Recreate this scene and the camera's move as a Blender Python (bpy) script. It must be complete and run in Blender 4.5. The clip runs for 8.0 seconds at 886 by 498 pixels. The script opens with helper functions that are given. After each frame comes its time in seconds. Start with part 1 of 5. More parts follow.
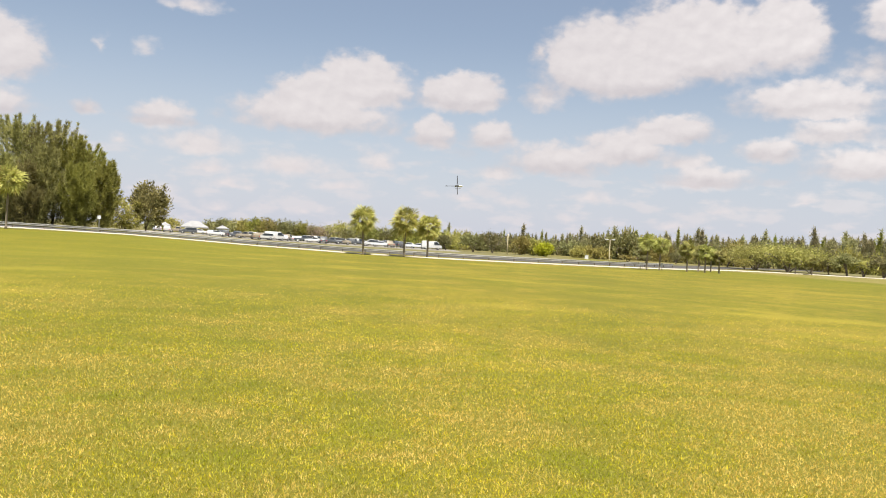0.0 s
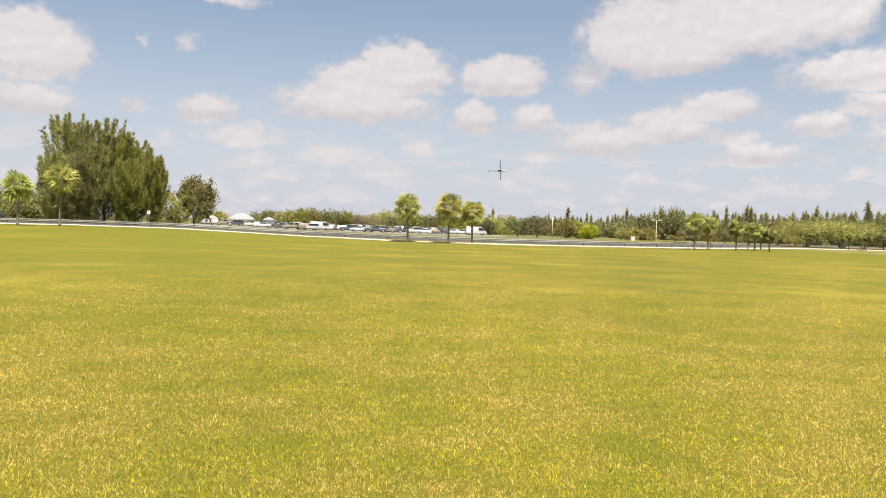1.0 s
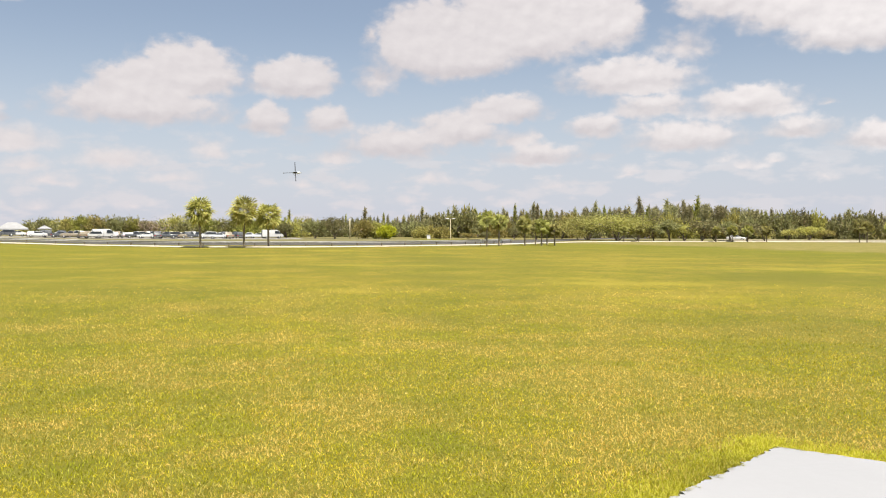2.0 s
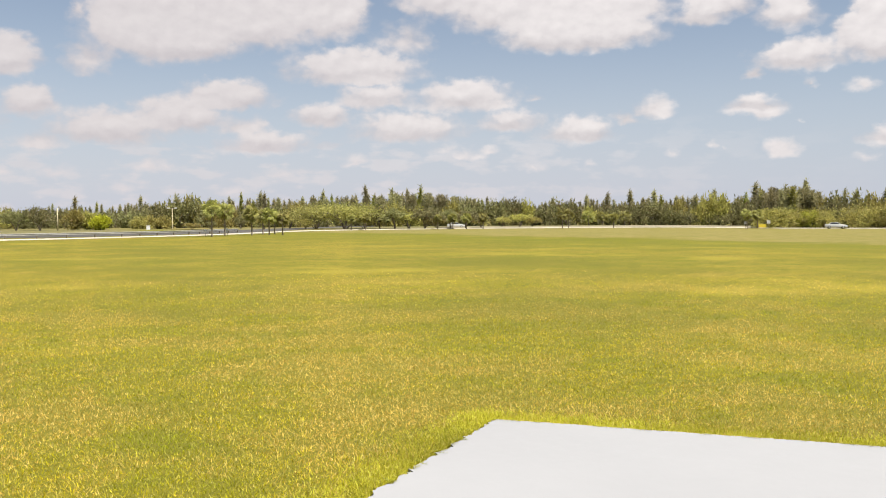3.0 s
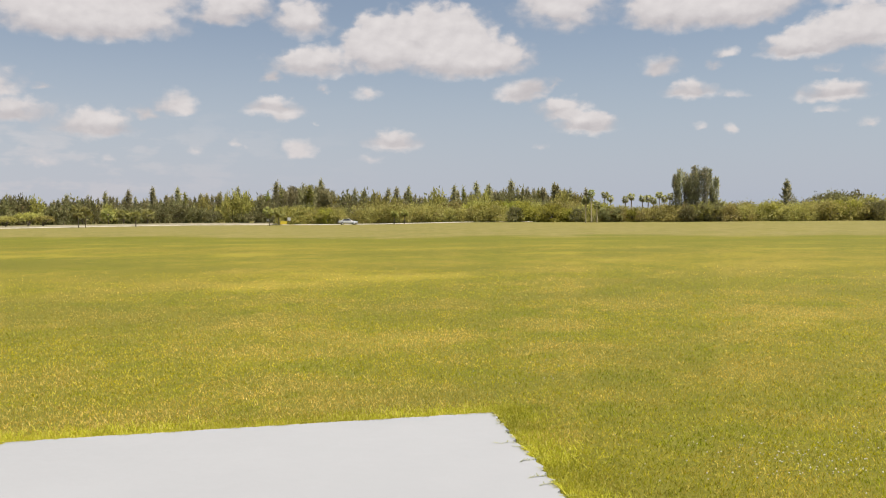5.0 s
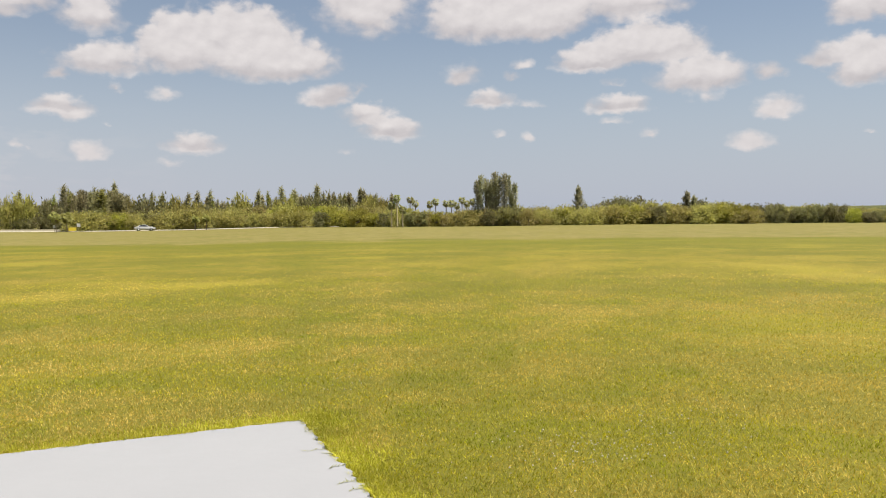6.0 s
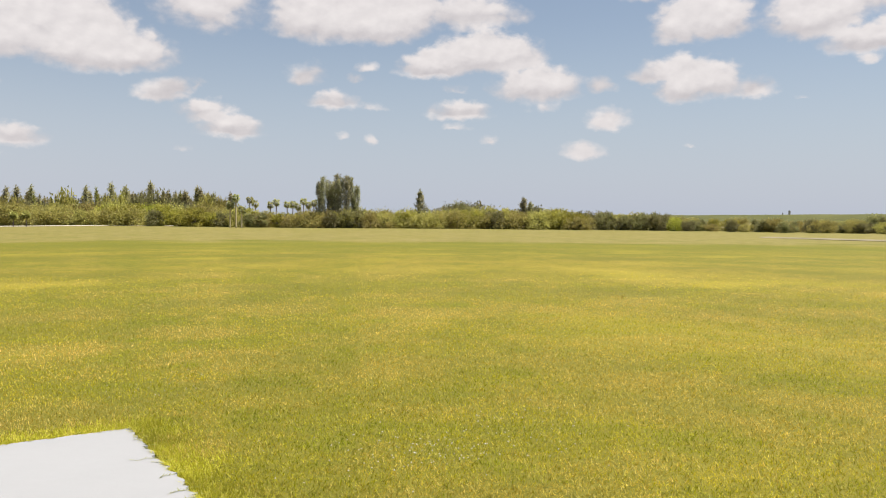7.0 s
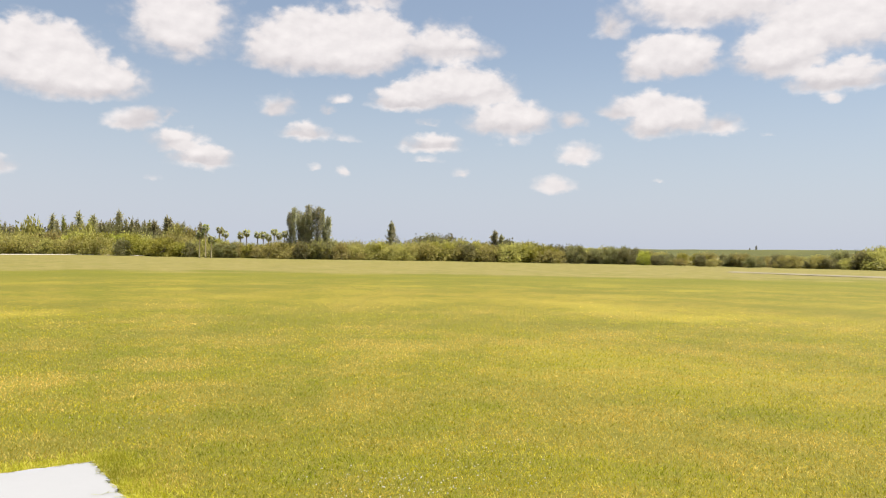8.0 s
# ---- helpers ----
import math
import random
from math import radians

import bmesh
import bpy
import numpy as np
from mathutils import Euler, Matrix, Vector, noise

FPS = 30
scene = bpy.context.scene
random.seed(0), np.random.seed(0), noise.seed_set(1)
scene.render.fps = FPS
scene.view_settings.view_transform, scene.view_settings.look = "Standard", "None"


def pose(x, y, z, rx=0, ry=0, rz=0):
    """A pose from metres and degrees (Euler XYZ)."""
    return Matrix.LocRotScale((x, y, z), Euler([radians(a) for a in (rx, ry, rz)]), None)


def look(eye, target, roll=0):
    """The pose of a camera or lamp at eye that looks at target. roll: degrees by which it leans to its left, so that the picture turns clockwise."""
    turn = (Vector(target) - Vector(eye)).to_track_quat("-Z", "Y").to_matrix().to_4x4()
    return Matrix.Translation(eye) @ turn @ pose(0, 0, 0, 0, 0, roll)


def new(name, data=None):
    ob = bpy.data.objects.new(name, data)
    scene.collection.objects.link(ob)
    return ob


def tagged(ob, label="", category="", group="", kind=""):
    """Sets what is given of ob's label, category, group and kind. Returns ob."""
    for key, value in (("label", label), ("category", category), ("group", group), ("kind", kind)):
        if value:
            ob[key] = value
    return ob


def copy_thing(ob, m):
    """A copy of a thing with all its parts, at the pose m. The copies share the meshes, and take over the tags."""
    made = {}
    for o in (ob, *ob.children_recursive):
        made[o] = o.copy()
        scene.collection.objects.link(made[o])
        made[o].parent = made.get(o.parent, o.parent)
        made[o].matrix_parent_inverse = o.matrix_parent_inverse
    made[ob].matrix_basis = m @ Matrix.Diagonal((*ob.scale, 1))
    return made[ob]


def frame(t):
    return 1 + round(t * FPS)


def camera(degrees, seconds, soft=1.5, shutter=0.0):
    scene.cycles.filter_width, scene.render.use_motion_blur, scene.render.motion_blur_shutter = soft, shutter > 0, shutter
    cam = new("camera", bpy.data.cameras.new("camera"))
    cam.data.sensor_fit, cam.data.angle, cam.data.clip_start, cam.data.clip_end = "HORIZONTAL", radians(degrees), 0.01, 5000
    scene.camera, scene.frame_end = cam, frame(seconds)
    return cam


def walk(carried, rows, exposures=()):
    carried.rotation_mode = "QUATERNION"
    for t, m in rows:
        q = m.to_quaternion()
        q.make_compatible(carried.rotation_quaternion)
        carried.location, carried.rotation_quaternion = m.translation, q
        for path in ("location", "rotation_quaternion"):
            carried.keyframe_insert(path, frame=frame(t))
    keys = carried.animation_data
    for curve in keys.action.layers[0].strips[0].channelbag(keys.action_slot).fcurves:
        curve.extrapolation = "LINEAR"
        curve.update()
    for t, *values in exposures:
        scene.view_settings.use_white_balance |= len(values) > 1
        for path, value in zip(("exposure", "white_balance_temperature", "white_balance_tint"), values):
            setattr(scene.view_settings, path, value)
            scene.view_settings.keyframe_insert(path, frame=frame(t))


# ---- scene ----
cam = camera(54.2, 8.0, 1.05)
EYE = (0.0, 0.0, 1.8)
ROWS = [(0, 89.48, -3.31, -2.09), (0.2, 89.2, -2.85, 0.06), (0.5, 88.89, -2.36, 1.36), (1, 88.42, -1.72, 0.84),
        (1.2, 88.36, -1.18, -0.61), (2.3, 88.89, -0.16, -17.41), (2.5, 88.9, -0.26, -20.51), (3, 87.95, 0.34, -30.35),
        (3.5, 88.03, 0.91, -40.05), (4, 87.41, 0.96, -48.21), (4.5, 87.41, 0.61, -54.26), (4.7, 87.43, 0.51, -57.03),
        (5.8, 87.76, 1.0, -71.17), (6, 87.72, 0.74, -73.78), (6.5, 87.88, 0.39, -78.84), (7, 87.86, -0.42, -84.19),
        (7.5, 88.1, -1.01, -86.95), (8, 90.01, -0.94, -86.09)]
EXPOSURES = [(0, 1.38), (1, 1.38), (2.5, 1.36), (3.5, 1.21), (4.5, 1.06), (6, 1.12), (6.5, 1.15), (7, 1.24), (7.5, 1.32), (8, 1.39)]
walk(cam, [(t, pose(*EYE, rx, ry, rz)) for t, rx, ry, rz in ROWS], EXPOSURES)


# ---- world: sky, cumulus clouds, haze ----
SUN_AZ, SUN_EL = 165.0, 66.0      # bearing from +y towards +x, and height, in degrees
# heaps of cumulus: bearing, height of the flat base, half width, depth (degrees), thickness
HEAPS_A = [(-26.55, 8.03, 3.54, 3.64, 1), (-26.26, 9.21, 1.82, 2.57, 1), (-20.01, 10.1, 0.58, 1.68, 0.3), (-17.52, 10.32, 1.14, 1.43, 0.4),
           (-14.68, 13.18, 2.27, 1.35, 0.6), (-26.36, 5.75, 3.4, 2.07, 0.75), (-20.63, 6.43, 1.04, 1.03, 0.7), (-16.26, 6.01, 2.25, 1.76, 0.8),
           (-4.03, 8.35, 3.48, 3.22, 1), (-7.27, 7.93, 2.66, 2.15, 0.9), (-6.82, 6.49, 5.96, 2.46, 0.85), (-13.93, 4.57, 3.53, 1.93, 0.65),
           (-8.15, 3.65, 3.66, 1.69, 0.65), (2.67, 8.54, 2.91, 2.3, 1), (4.8, 10.02, 1.66, 1.24, 0.25), (0.98, 6.02, 1.62, 2.12, 0.8),
           (4.97, 6.11, 1.97, 2.11, 0.75), (-2.45, 4.3, 2.05, 1.99, 0.55), (-18.72, 4.74, 1.27, 1.12, 0.4)]
HEAPS_B = [(-13.21, 3.37, 2.49, 1.23, 0.5), (-12.11, 2.47, 2.87, 1.24, 0.45), (-4.81, 2.74, 3.34, 1.37, 0.45), (-16.68, 1.82, 2.42, 1.25, 0.4),
           (-6.98, 1.18, 2.95, 1.18, 0.35), (3.2, 2.49, 2.04, 1.3, 0.4), (-12.8, 0.88, 2.14, 1.09, 0.3), (10.01, 1.53, 2.16, 1.02, 0.35),
           (16.66, 1.47, 2.38, 0.96, 0.35), (11.85, 10.04, 4, 4.54, 1), (17.72, 11.07, 5.55, 4.55, 1), (22.9, 11.63, 2.6, 4.19, 1), (13.13, 9.97, 4.2, 2.76, 1),
           (8.22, 8.75, 1.78, 2.74, 0.6), (7.77, 11.99, 0.8, 1.55, 0.5), (27.79, 10.25, 2.84, 3.24, 0.4), (25.14, 10.29, 1.85, 1.14, 0.4),
           (24.63, 8.71, 4.5, 2.09, 0.95), (37.81, 11.95, 7.57, 4.38, 1)]
HEAPS_C = [(39.16, 10.73, 5.33, 2.88, 1), (29.86, 13.09, 2.89, 3.08, 0.9), (46.87, 11.8, 2.09, 1.46, 0.8), (16.52, 7, 2.87, 1.75, 0.9),
           (13.49, 5.49, 3.49, 2.26, 0.85), (9.34, 4.68, 3.94, 2.17, 0.8), (5.41, 4.23, 2.09, 1.14, 0.65), (17.36, 5.17, 2.23, 1.73, 0.55),
           (18.81, 4.15, 3.32, 1.48, 0.8), (25.89, 7.1, 2.95, 1.67, 0.75), (31.88, 6.95, 3.4, 2, 0.85), (22.56, 5.94, 2.42, 1.54, 0.8),
           (28.05, 4.96, 3.99, 2.04, 0.8), (34.86, 5.6, 2.33, 1.5, 0.8), (39.33, 4.79, 2.31, 1.68, 0.85), (36.4, 7.4, 0.95, 0.77, 0.4),
           (44.14, 6.28, 1.33, 1.41, 0.95), (42.25, 5.95, 0.89, 0.82, 0.6), (33.28, 4.04, 1.33, 0.79, 0.45)]
HEAPS_D = [(24.63, 3.5, 1.86, 0.96, 0.45), (30.31, 3.96, 1.81, 1.35, 0.4), (11.84, 2.9, 2.55, 1.25, 0.45), (36.34, 2.93, 2.07, 1.22, 0.35),
           (19.79, 2.48, 2.43, 1.12, 0.35), (6.47, 2.35, 2.46, 1.26, 0.35), (28.23, 10.54, 2.31, 2.76, 0.35), (60.57, 10.11, 3.89, 2.97, 1),
           (57.15, 9.24, 2.54, 3.32, 1), (62.79, 8.76, 4.09, 2.63, 1), (52.73, 8.8, 2.74, 1.82, 0.9), (50.07, 8.36, 0.81, 0.85, 0.6),
           (53.27, 7.86, 0.79, 0.67, 0.4), (56.22, 7.43, 1.11, 0.84, 0.55), (48.02, 12.29, 2.36, 1.9, 0.8), (51.44, 11.66, 1.78, 1.65, 0.7),
           (66.12, 7.12, 1.65, 1.17, 0.9), (50.19, 6.27, 1.75, 1.22, 0.9), (41.72, 6.14, 1.34, 0.8, 0.45)]
HEAPS_E = [(47.57, 4.24, 0.92, 0.8, 0.4), (51.55, 3.73, 1.25, 1.12, 0.85), (45.26, 3.64, 1.2, 1.18, 0.3), (57.84, 4.05, 1.89, 1.19, 0.85),
           (56.37, 3.19, 1.46, 0.99, 0.25), (39.96, 3.29, 0.75, 0.74, 0.25), (24.52, 3.34, 1.56, 0.86, 0.45), (31.92, 3.6, 1.92, 1.32, 0.45),
           (52.64, 5.61, 0.53, 0.5, 0.2), (69.1, 11.64, 1.93, 2.84, 0.8), (52, 11.26, 1.91, 2.47, 0.8), (77.67, 11.89, 4.23, 3.18, 1),
           (79.87, 11.27, 3.11, 3.05, 1), (85.99, 12.1, 3, 2.57, 0.7), (86.92, 9.42, 3.6, 2.35, 1), (83.58, 9.08, 2.25, 1.69, 1),
           (90.39, 7.57, 2.81, 2.14, 0.95), (90.85, 6.71, 1.36, 1.18, 0.4), (94.34, 7.96, 1.3, 1.48, 0.5)]
HEAPS_F = [(97.43, 8.54, 1.63, 1.05, 0.75), (99.42, 7.4, 1.58, 2.21, 0.95), (99.32, 10.96, 1.81, 2.46, 0.9), (75.16, 8.38, 1.41, 1.58, 0.65),
           (79.09, 9.3, 0.88, 0.93, 0.6), (78.56, 8.6, 0.74, 0.86, 0.3), (66.63, 7.49, 1.55, 1.08, 0.85), (68.42, 7.79, 0.68, 1.08, 0.3),
           (76.92, 6.87, 1.7, 1.27, 0.75), (79.43, 6.77, 1.25, 0.8, 0.4), (68.99, 5.82, 1.75, 1.46, 0.85), (70.55, 4.93, 2.04, 1.39, 0.9),
           (67.38, 3.85, 0.74, 0.66, 0.35), (85.23, 6.31, 2, 1.14, 0.9), (84.86, 5.57, 1.38, 0.68, 0.4), (84.83, 7.9, 1.16, 0.82, 0.25),
           (94.94, 5.68, 1.41, 1.36, 0.95), (93.32, 3.85, 1.62, 1.04, 0.9), (87.22, 4.67, 0.7, 0.72, 0.65)]
HEAPS_G = [(77.51, 4.92, 0.65, 0.66, 0.4), (79.36, 4.66, 0.65, 0.73, 0.45), (50.76, 6.02, 1.31, 1.21, 0.8), (56.04, 7.19, 1.43, 1.11, 0.35),
           (53.55, 7.67, 0.74, 0.61, 0.25), (51.77, 3.55, 1.14, 1.1, 0.75), (57.99, 4.03, 1.62, 1.17, 0.85), (48.32, 4.01, 0.61, 0.83, 0.2),
           (101.22, 11.23, 2.61, 2.51, 1), (107.19, 10.99, 2.68, 2.8, 1), (110.68, 9.79, 3.01, 1.58, 0.95), (110.14, 9.16, 0.86, 0.9, 0.5),
           (102.94, 14.25, 5.46, 3.38, 0.95), (110.28, 12.23, 4.8, 3.78, 0.95), (96.96, 13.49, 1.44, 2.3, 0.6), (111.49, 11.12, 1.3, 0.91, 0.5),
           (80.88, 11.89, 3.33, 3.34, 1), (86, 12.34, 3.64, 1.56, 0.85), (76.68, 11.33, 3.82, 3.36, 1)]
HEAPS_H = [(81.28, 15.39, 2.32, 2.26, 0.6), (69, 11.75, 3.84, 5.35, 0.75), (99.34, 8.5, 2.83, 1.74, 0.85), (101.34, 7.61, 1.95, 2.05, 0.9),
           (103.89, 7.52, 1.36, 1.15, 0.85), (106.66, 7.23, 0.9, 0.52, 0.2), (99.98, 4.37, 0.7, 0.47, 0.2)]
HEAPS = HEAPS_A + HEAPS_B + HEAPS_C + HEAPS_D + HEAPS_E + HEAPS_F + HEAPS_G + HEAPS_H


class Net:
    """A few words for wiring nodes."""
    def __init__(self, tree):
        self.tree = tree

    def node(self, kind):
        return self.tree.nodes.new(kind)

    def link(self, value, socket):
        if isinstance(value, bpy.types.NodeSocket):
            self.tree.links.new(value, socket)
        elif value is not None:
            socket.default_value = value

    def math(self, op, a, b=None, c=None, clamp=False):
        n = self.node("ShaderNodeMath")
        n.operation, n.use_clamp = op, clamp
        for v, s in zip((a, b, c), n.inputs):
            self.link(v, s)
        return n.outputs[0]

    def vec(self, op, a, b=None):
        n = self.node("ShaderNodeVectorMath")
        n.operation = op
        self.link(a, n.inputs[0]), self.link(b, n.inputs[1])
        return n.outputs["Value" if op in ("LENGTH", "DOT_PRODUCT", "DISTANCE") else "Vector"]

    def noise(self, vector, scale, detail=4, rough=0.55, out="Fac"):
        n = self.node("ShaderNodeTexNoise")
        self.link(vector, n.inputs["Vector"])
        n.inputs["Scale"].default_value, n.inputs["Detail"].default_value, n.inputs["Roughness"].default_value = scale, detail, rough
        return n.outputs[out]

    def span(self, value, lo, hi, a=0.0, b=1.0, smooth=True):
        n = self.node("ShaderNodeMapRange")
        n.interpolation_type = "SMOOTHSTEP" if smooth else "LINEAR"
        for s, v in zip(n.inputs, (value, lo, hi, a, b)):
            self.link(v, s)
        return n.outputs[0]

    def mix(self, fac, a, b, blend="MIX"):
        n = self.node("ShaderNodeMix")
        n.data_type, n.blend_type = "RGBA", blend
        self.link(fac, n.inputs[0])
        for v, s in ((a, n.inputs[6]), (b, n.inputs[7])):
            self.link((*v, 1) if isinstance(v, tuple) and len(v) == 3 else v, s)
        return n.outputs[2]

    def combine(self, x, y, z=0.0):
        n = self.node("ShaderNodeCombineXYZ")
        for v, s in zip((x, y, z), n.inputs):
            self.link(v, s)
        return n.outputs[0]


def build_sky():
    world = bpy.data.worlds.new("sky")
    world.use_nodes = True
    scene.world = world
    n = Net(world.node_tree)
    sky = n.node("ShaderNodeTexSky")
    sky.sky_type, sky.sun_disc, sky.sun_elevation, sky.sun_rotation = "NISHITA", False, radians(SUN_EL), radians(SUN_AZ)
    sky.altitude, sky.air_density, sky.dust_density, sky.ozone_density = 10, 1.0, 0.6, 1.2
    way = n.node("ShaderNodeTexCoord").outputs["Generated"]
    cut = n.node("ShaderNodeSeparateXYZ")
    n.link(way, cut.inputs[0])
    x, y, z = cut.outputs
    az = n.math("MULTIPLY", n.math("ARCTAN2", x, y), 180 / math.pi)
    el = n.math("MULTIPLY", n.math("ARCSINE", z), 180 / math.pi)
    spot = n.combine(az, el)
    grain = n.combine(n.math("MULTIPLY", az, 0.92), n.math("MULTIPLY", el, 1.3))
    # heaps of cumulus with flat bases, their outlines roughened at two scales
    bend = n.vec("SUBTRACT", n.noise(grain, 0.8, 2, 0.5, "Color"), (0.5, 0.5, 0.5))
    fray = n.vec("SUBTRACT", n.noise(grain, 2.6, 4, 0.62, "Color"), (0.5, 0.5, 0.5))
    bent = n.vec("ADD", spot, n.vec("ADD", n.vec("MULTIPLY", bend, (1.3, 0.62, 0)), n.vec("MULTIPLY", fray, (0.50, 0.30, 0))))

    def thickest(point, heaps, first=None):
        """How deep a point lies in the thickest heap over it; taken in runs of six."""
        deep = first
        for i, (a, e, w, h, thick) in enumerate(heaps):
            if i % 6 == 0 and deep is not None:
                point = n.vec("MAXIMUM", point, n.math("SUBTRACT", deep, 9999.0))
            m = n.node("ShaderNodeMapping")
            m.vector_type = "TEXTURE"
            n.link(point, m.inputs["Vector"])
            wide = 1.17 if thick > 0.98 else 1.32 - 0.1 * thick
            m.inputs["Location"].default_value, m.inputs["Scale"].default_value = (a, e + 0.30 * h, 0), (w * wide, h * wide * 0.75, 1)
            inside = n.math("SUBTRACT", 1.0, n.vec("LENGTH", n.vec("MAXIMUM", m.outputs[0], n.vec("MULTIPLY", m.outputs[0], (-1.0, -2.1, 0.0)))))
            if thick < 0.98:
                inside = n.math("MULTIPLY_ADD", inside, 0.5 + 0.3 * thick, 0.42 * (thick - 1.0))
            deep = inside if deep is None else n.math("SMOOTH_MAX", deep, inside, 0.12)
        return deep

    deep = thickest(bent, HEAPS)
    large = [c for c in HEAPS if c[2] * c[3] > 2.0 and c[4] > 0.7]
    under = thickest(n.vec("ADD", bent, (0.0, -0.75, 0.0)), large, n.math("SUBTRACT", n.math("MULTIPLY", deep, 0.01), 2.0))
    puffs = []
    for shift in ((0, 0, 0), (-0.2, 0.45, 0)):
        v = n.node("ShaderNodeTexVoronoi")
        v.feature = "SMOOTH_F1"
        n.link(n.vec("ADD", n.vec("ADD", grain, n.vec("MULTIPLY", bend, (0.8, 0.8, 0))), shift), v.inputs["Vector"])
        v.inputs["Scale"].default_value, v.inputs["Detail"].default_value, v.inputs["Roughness"].default_value, v.inputs["Smoothness"].default_value = 1.0, 1.5, 0.5, 0.8
        puffs.append(n.math("SUBTRACT", 1.0, v.outputs["Distance"]))
    billow = n.math("ADD", n.math("MULTIPLY", n.noise(grain, 1.1, 5, 0.52), 0.62), n.math("MULTIPLY", puffs[0], 0.30))
    above = n.math("ADD", n.math("MULTIPLY", n.noise(n.vec("ADD", grain, (-0.22, 0.7, 0)), 1.1, 4, 0.52), 0.62), n.math("MULTIPLY", puffs[1], 0.30))
    dense = n.math("ADD", deep, n.math("MULTIPLY", n.math("SUBTRACT", billow, 0.44), 0.72))
    cover = n.span(dense, -0.10, n.span(under, 0.0, 0.4, 0.44, 0.20))
    # the same kind of cloud all round the rest of the sky
    layer = n.vec("DIVIDE", way, n.combine(n.math("ADD", n.math("MAXIMUM", z, 0), 0.12), n.math("ADD", n.math("MAXIMUM", z, 0), 0.12), 1.0))
    rest = n.span(n.noise(layer, 1.1, 6, 0.55), 0.53, 0.66)
    beyond = n.math("MAXIMUM", n.math("MAXIMUM", n.span(az, 112, 122), n.span(az, -31, -41)), n.span(el, 15.5, 20))
    cover = n.math("MAXIMUM", cover, n.math("MULTIPLY", rest, beyond))
    # low bank of far cloud and haze, thicker to the north
    bank = n.math("MULTIPLY", n.span(n.math("ADD", n.noise(n.combine(n.math("MULTIPLY", az, 0.42), n.math("MULTIPLY", el, 1.25)), 0.75, 5, 0.52), n.math("MULTIPLY", puffs[0], 0.12)), 0.50, 0.66),
                  n.math("MULTIPLY", n.span(el, 7.5, 4.0), n.span(az, 62, 25)))
    cover = n.math("MAXIMUM", cover, n.math("MULTIPLY", bank, 0.5))
    light = n.math("ADD", 0.58, n.math("MULTIPLY", n.math("SUBTRACT", billow, above), 1.35), clamp=True)
    light = n.math("ADD", n.math("MULTIPLY", light, 0.5), n.math("MULTIPLY", n.math("MAXIMUM", n.span(under, -0.15, 0.5), n.math("MULTIPLY", n.span(under, -0.30, -0.65), 0.85)), 0.5), clamp=True)
    tone = n.mix(light, (0.232, 0.214, 0.222), (0.326, 0.304, 0.301))
    tone = n.mix(n.span(az, 8, 42), tone, n.mix(light, (0.234, 0.218, 0.224), (0.380, 0.357, 0.350)))
    hazy = n.mix(n.span(el, 6.0, 0.0), tone, n.mix(n.span(az, 30, 80), (0.318, 0.290, 0.292), (0.300, 0.284, 0.290)))
    sky_tone = n.mix(1.0, sky.outputs[0], (0.049, 0.0445, 0.0415), "MULTIPLY")
    blue = n.mix(n.math("ADD", 0.16, n.math("MULTIPLY", n.span(el, 14, -1), 0.72)), sky_tone, n.mix(n.span(az, 30, 80), (0.232, 0.246, 0.290), (0.208, 0.232, 0.282)))
    full = n.mix(n.math("MULTIPLY", cover, 0.94), blue, hazy)
    back = world.node_tree.nodes["Background"]
    n.link(full, back.inputs[0])
    back.inputs[1].default_value = 1.0


build_sky()
sun = new("sun", bpy.data.lights.new("sun", "SUN"))
sun.data.energy, sun.data.angle, sun.data.color = 4.6, radians(0.55), (1.0, 0.95, 0.86)
sun_way = Vector((math.sin(radians(SUN_AZ)) * math.cos(radians(SUN_EL)), math.cos(radians(SUN_AZ)) * math.cos(radians(SUN_EL)), math.sin(radians(SUN_EL))))
sun.matrix_world = look(sun_way * 100, (0, 0, 0))


# ---- materials ----
def material(name, build):
    m = bpy.data.materials.new(name)
    m.use_nodes = True
    n = Net(m.node_tree)
    shader = m.node_tree.nodes["Principled BSDF"]
    build(n, shader)
    return m


def place(n):
    return n.node("ShaderNodeTexCoord").outputs["Object"]


def bump(n, shader, height, strength, distance):
    b = n.node("ShaderNodeBump")
    b.inputs["Strength"].default_value, b.inputs["Distance"].default_value = strength, distance
    n.link(height, b.inputs["Height"])
    n.link(b.outputs[0], shader.inputs["Normal"])


def plain(name, dark, bright, scale=2.0, rough=0.6, metal=0.0, relief=0.15):
    """Two tones mottled at two scales with a little relief."""
    def build(n, s):
        p = place(n)
        coarse, fine = n.noise(p, scale, 4), n.noise(p, scale * 14, 5, 0.65)
        both = n.math("ADD", n.math("MULTIPLY", coarse, 0.6), n.math("MULTIPLY", fine, 0.4))
        n.link(n.mix(n.span(both, 0.32, 0.68), dark, bright), s.inputs["Base Color"])
        n.link(n.span(fine, 0.3, 0.7, rough - 0.08, min(1, rough + 0.08)), s.inputs["Roughness"])
        s.inputs["Metallic"].default_value = metal
        s.inputs["Specular IOR Level"].default_value = 0.5 if rough < 0.7 else 0.12
        if relief:
            bump(n, s, fine, relief, 0.02)
    return material(name, build)


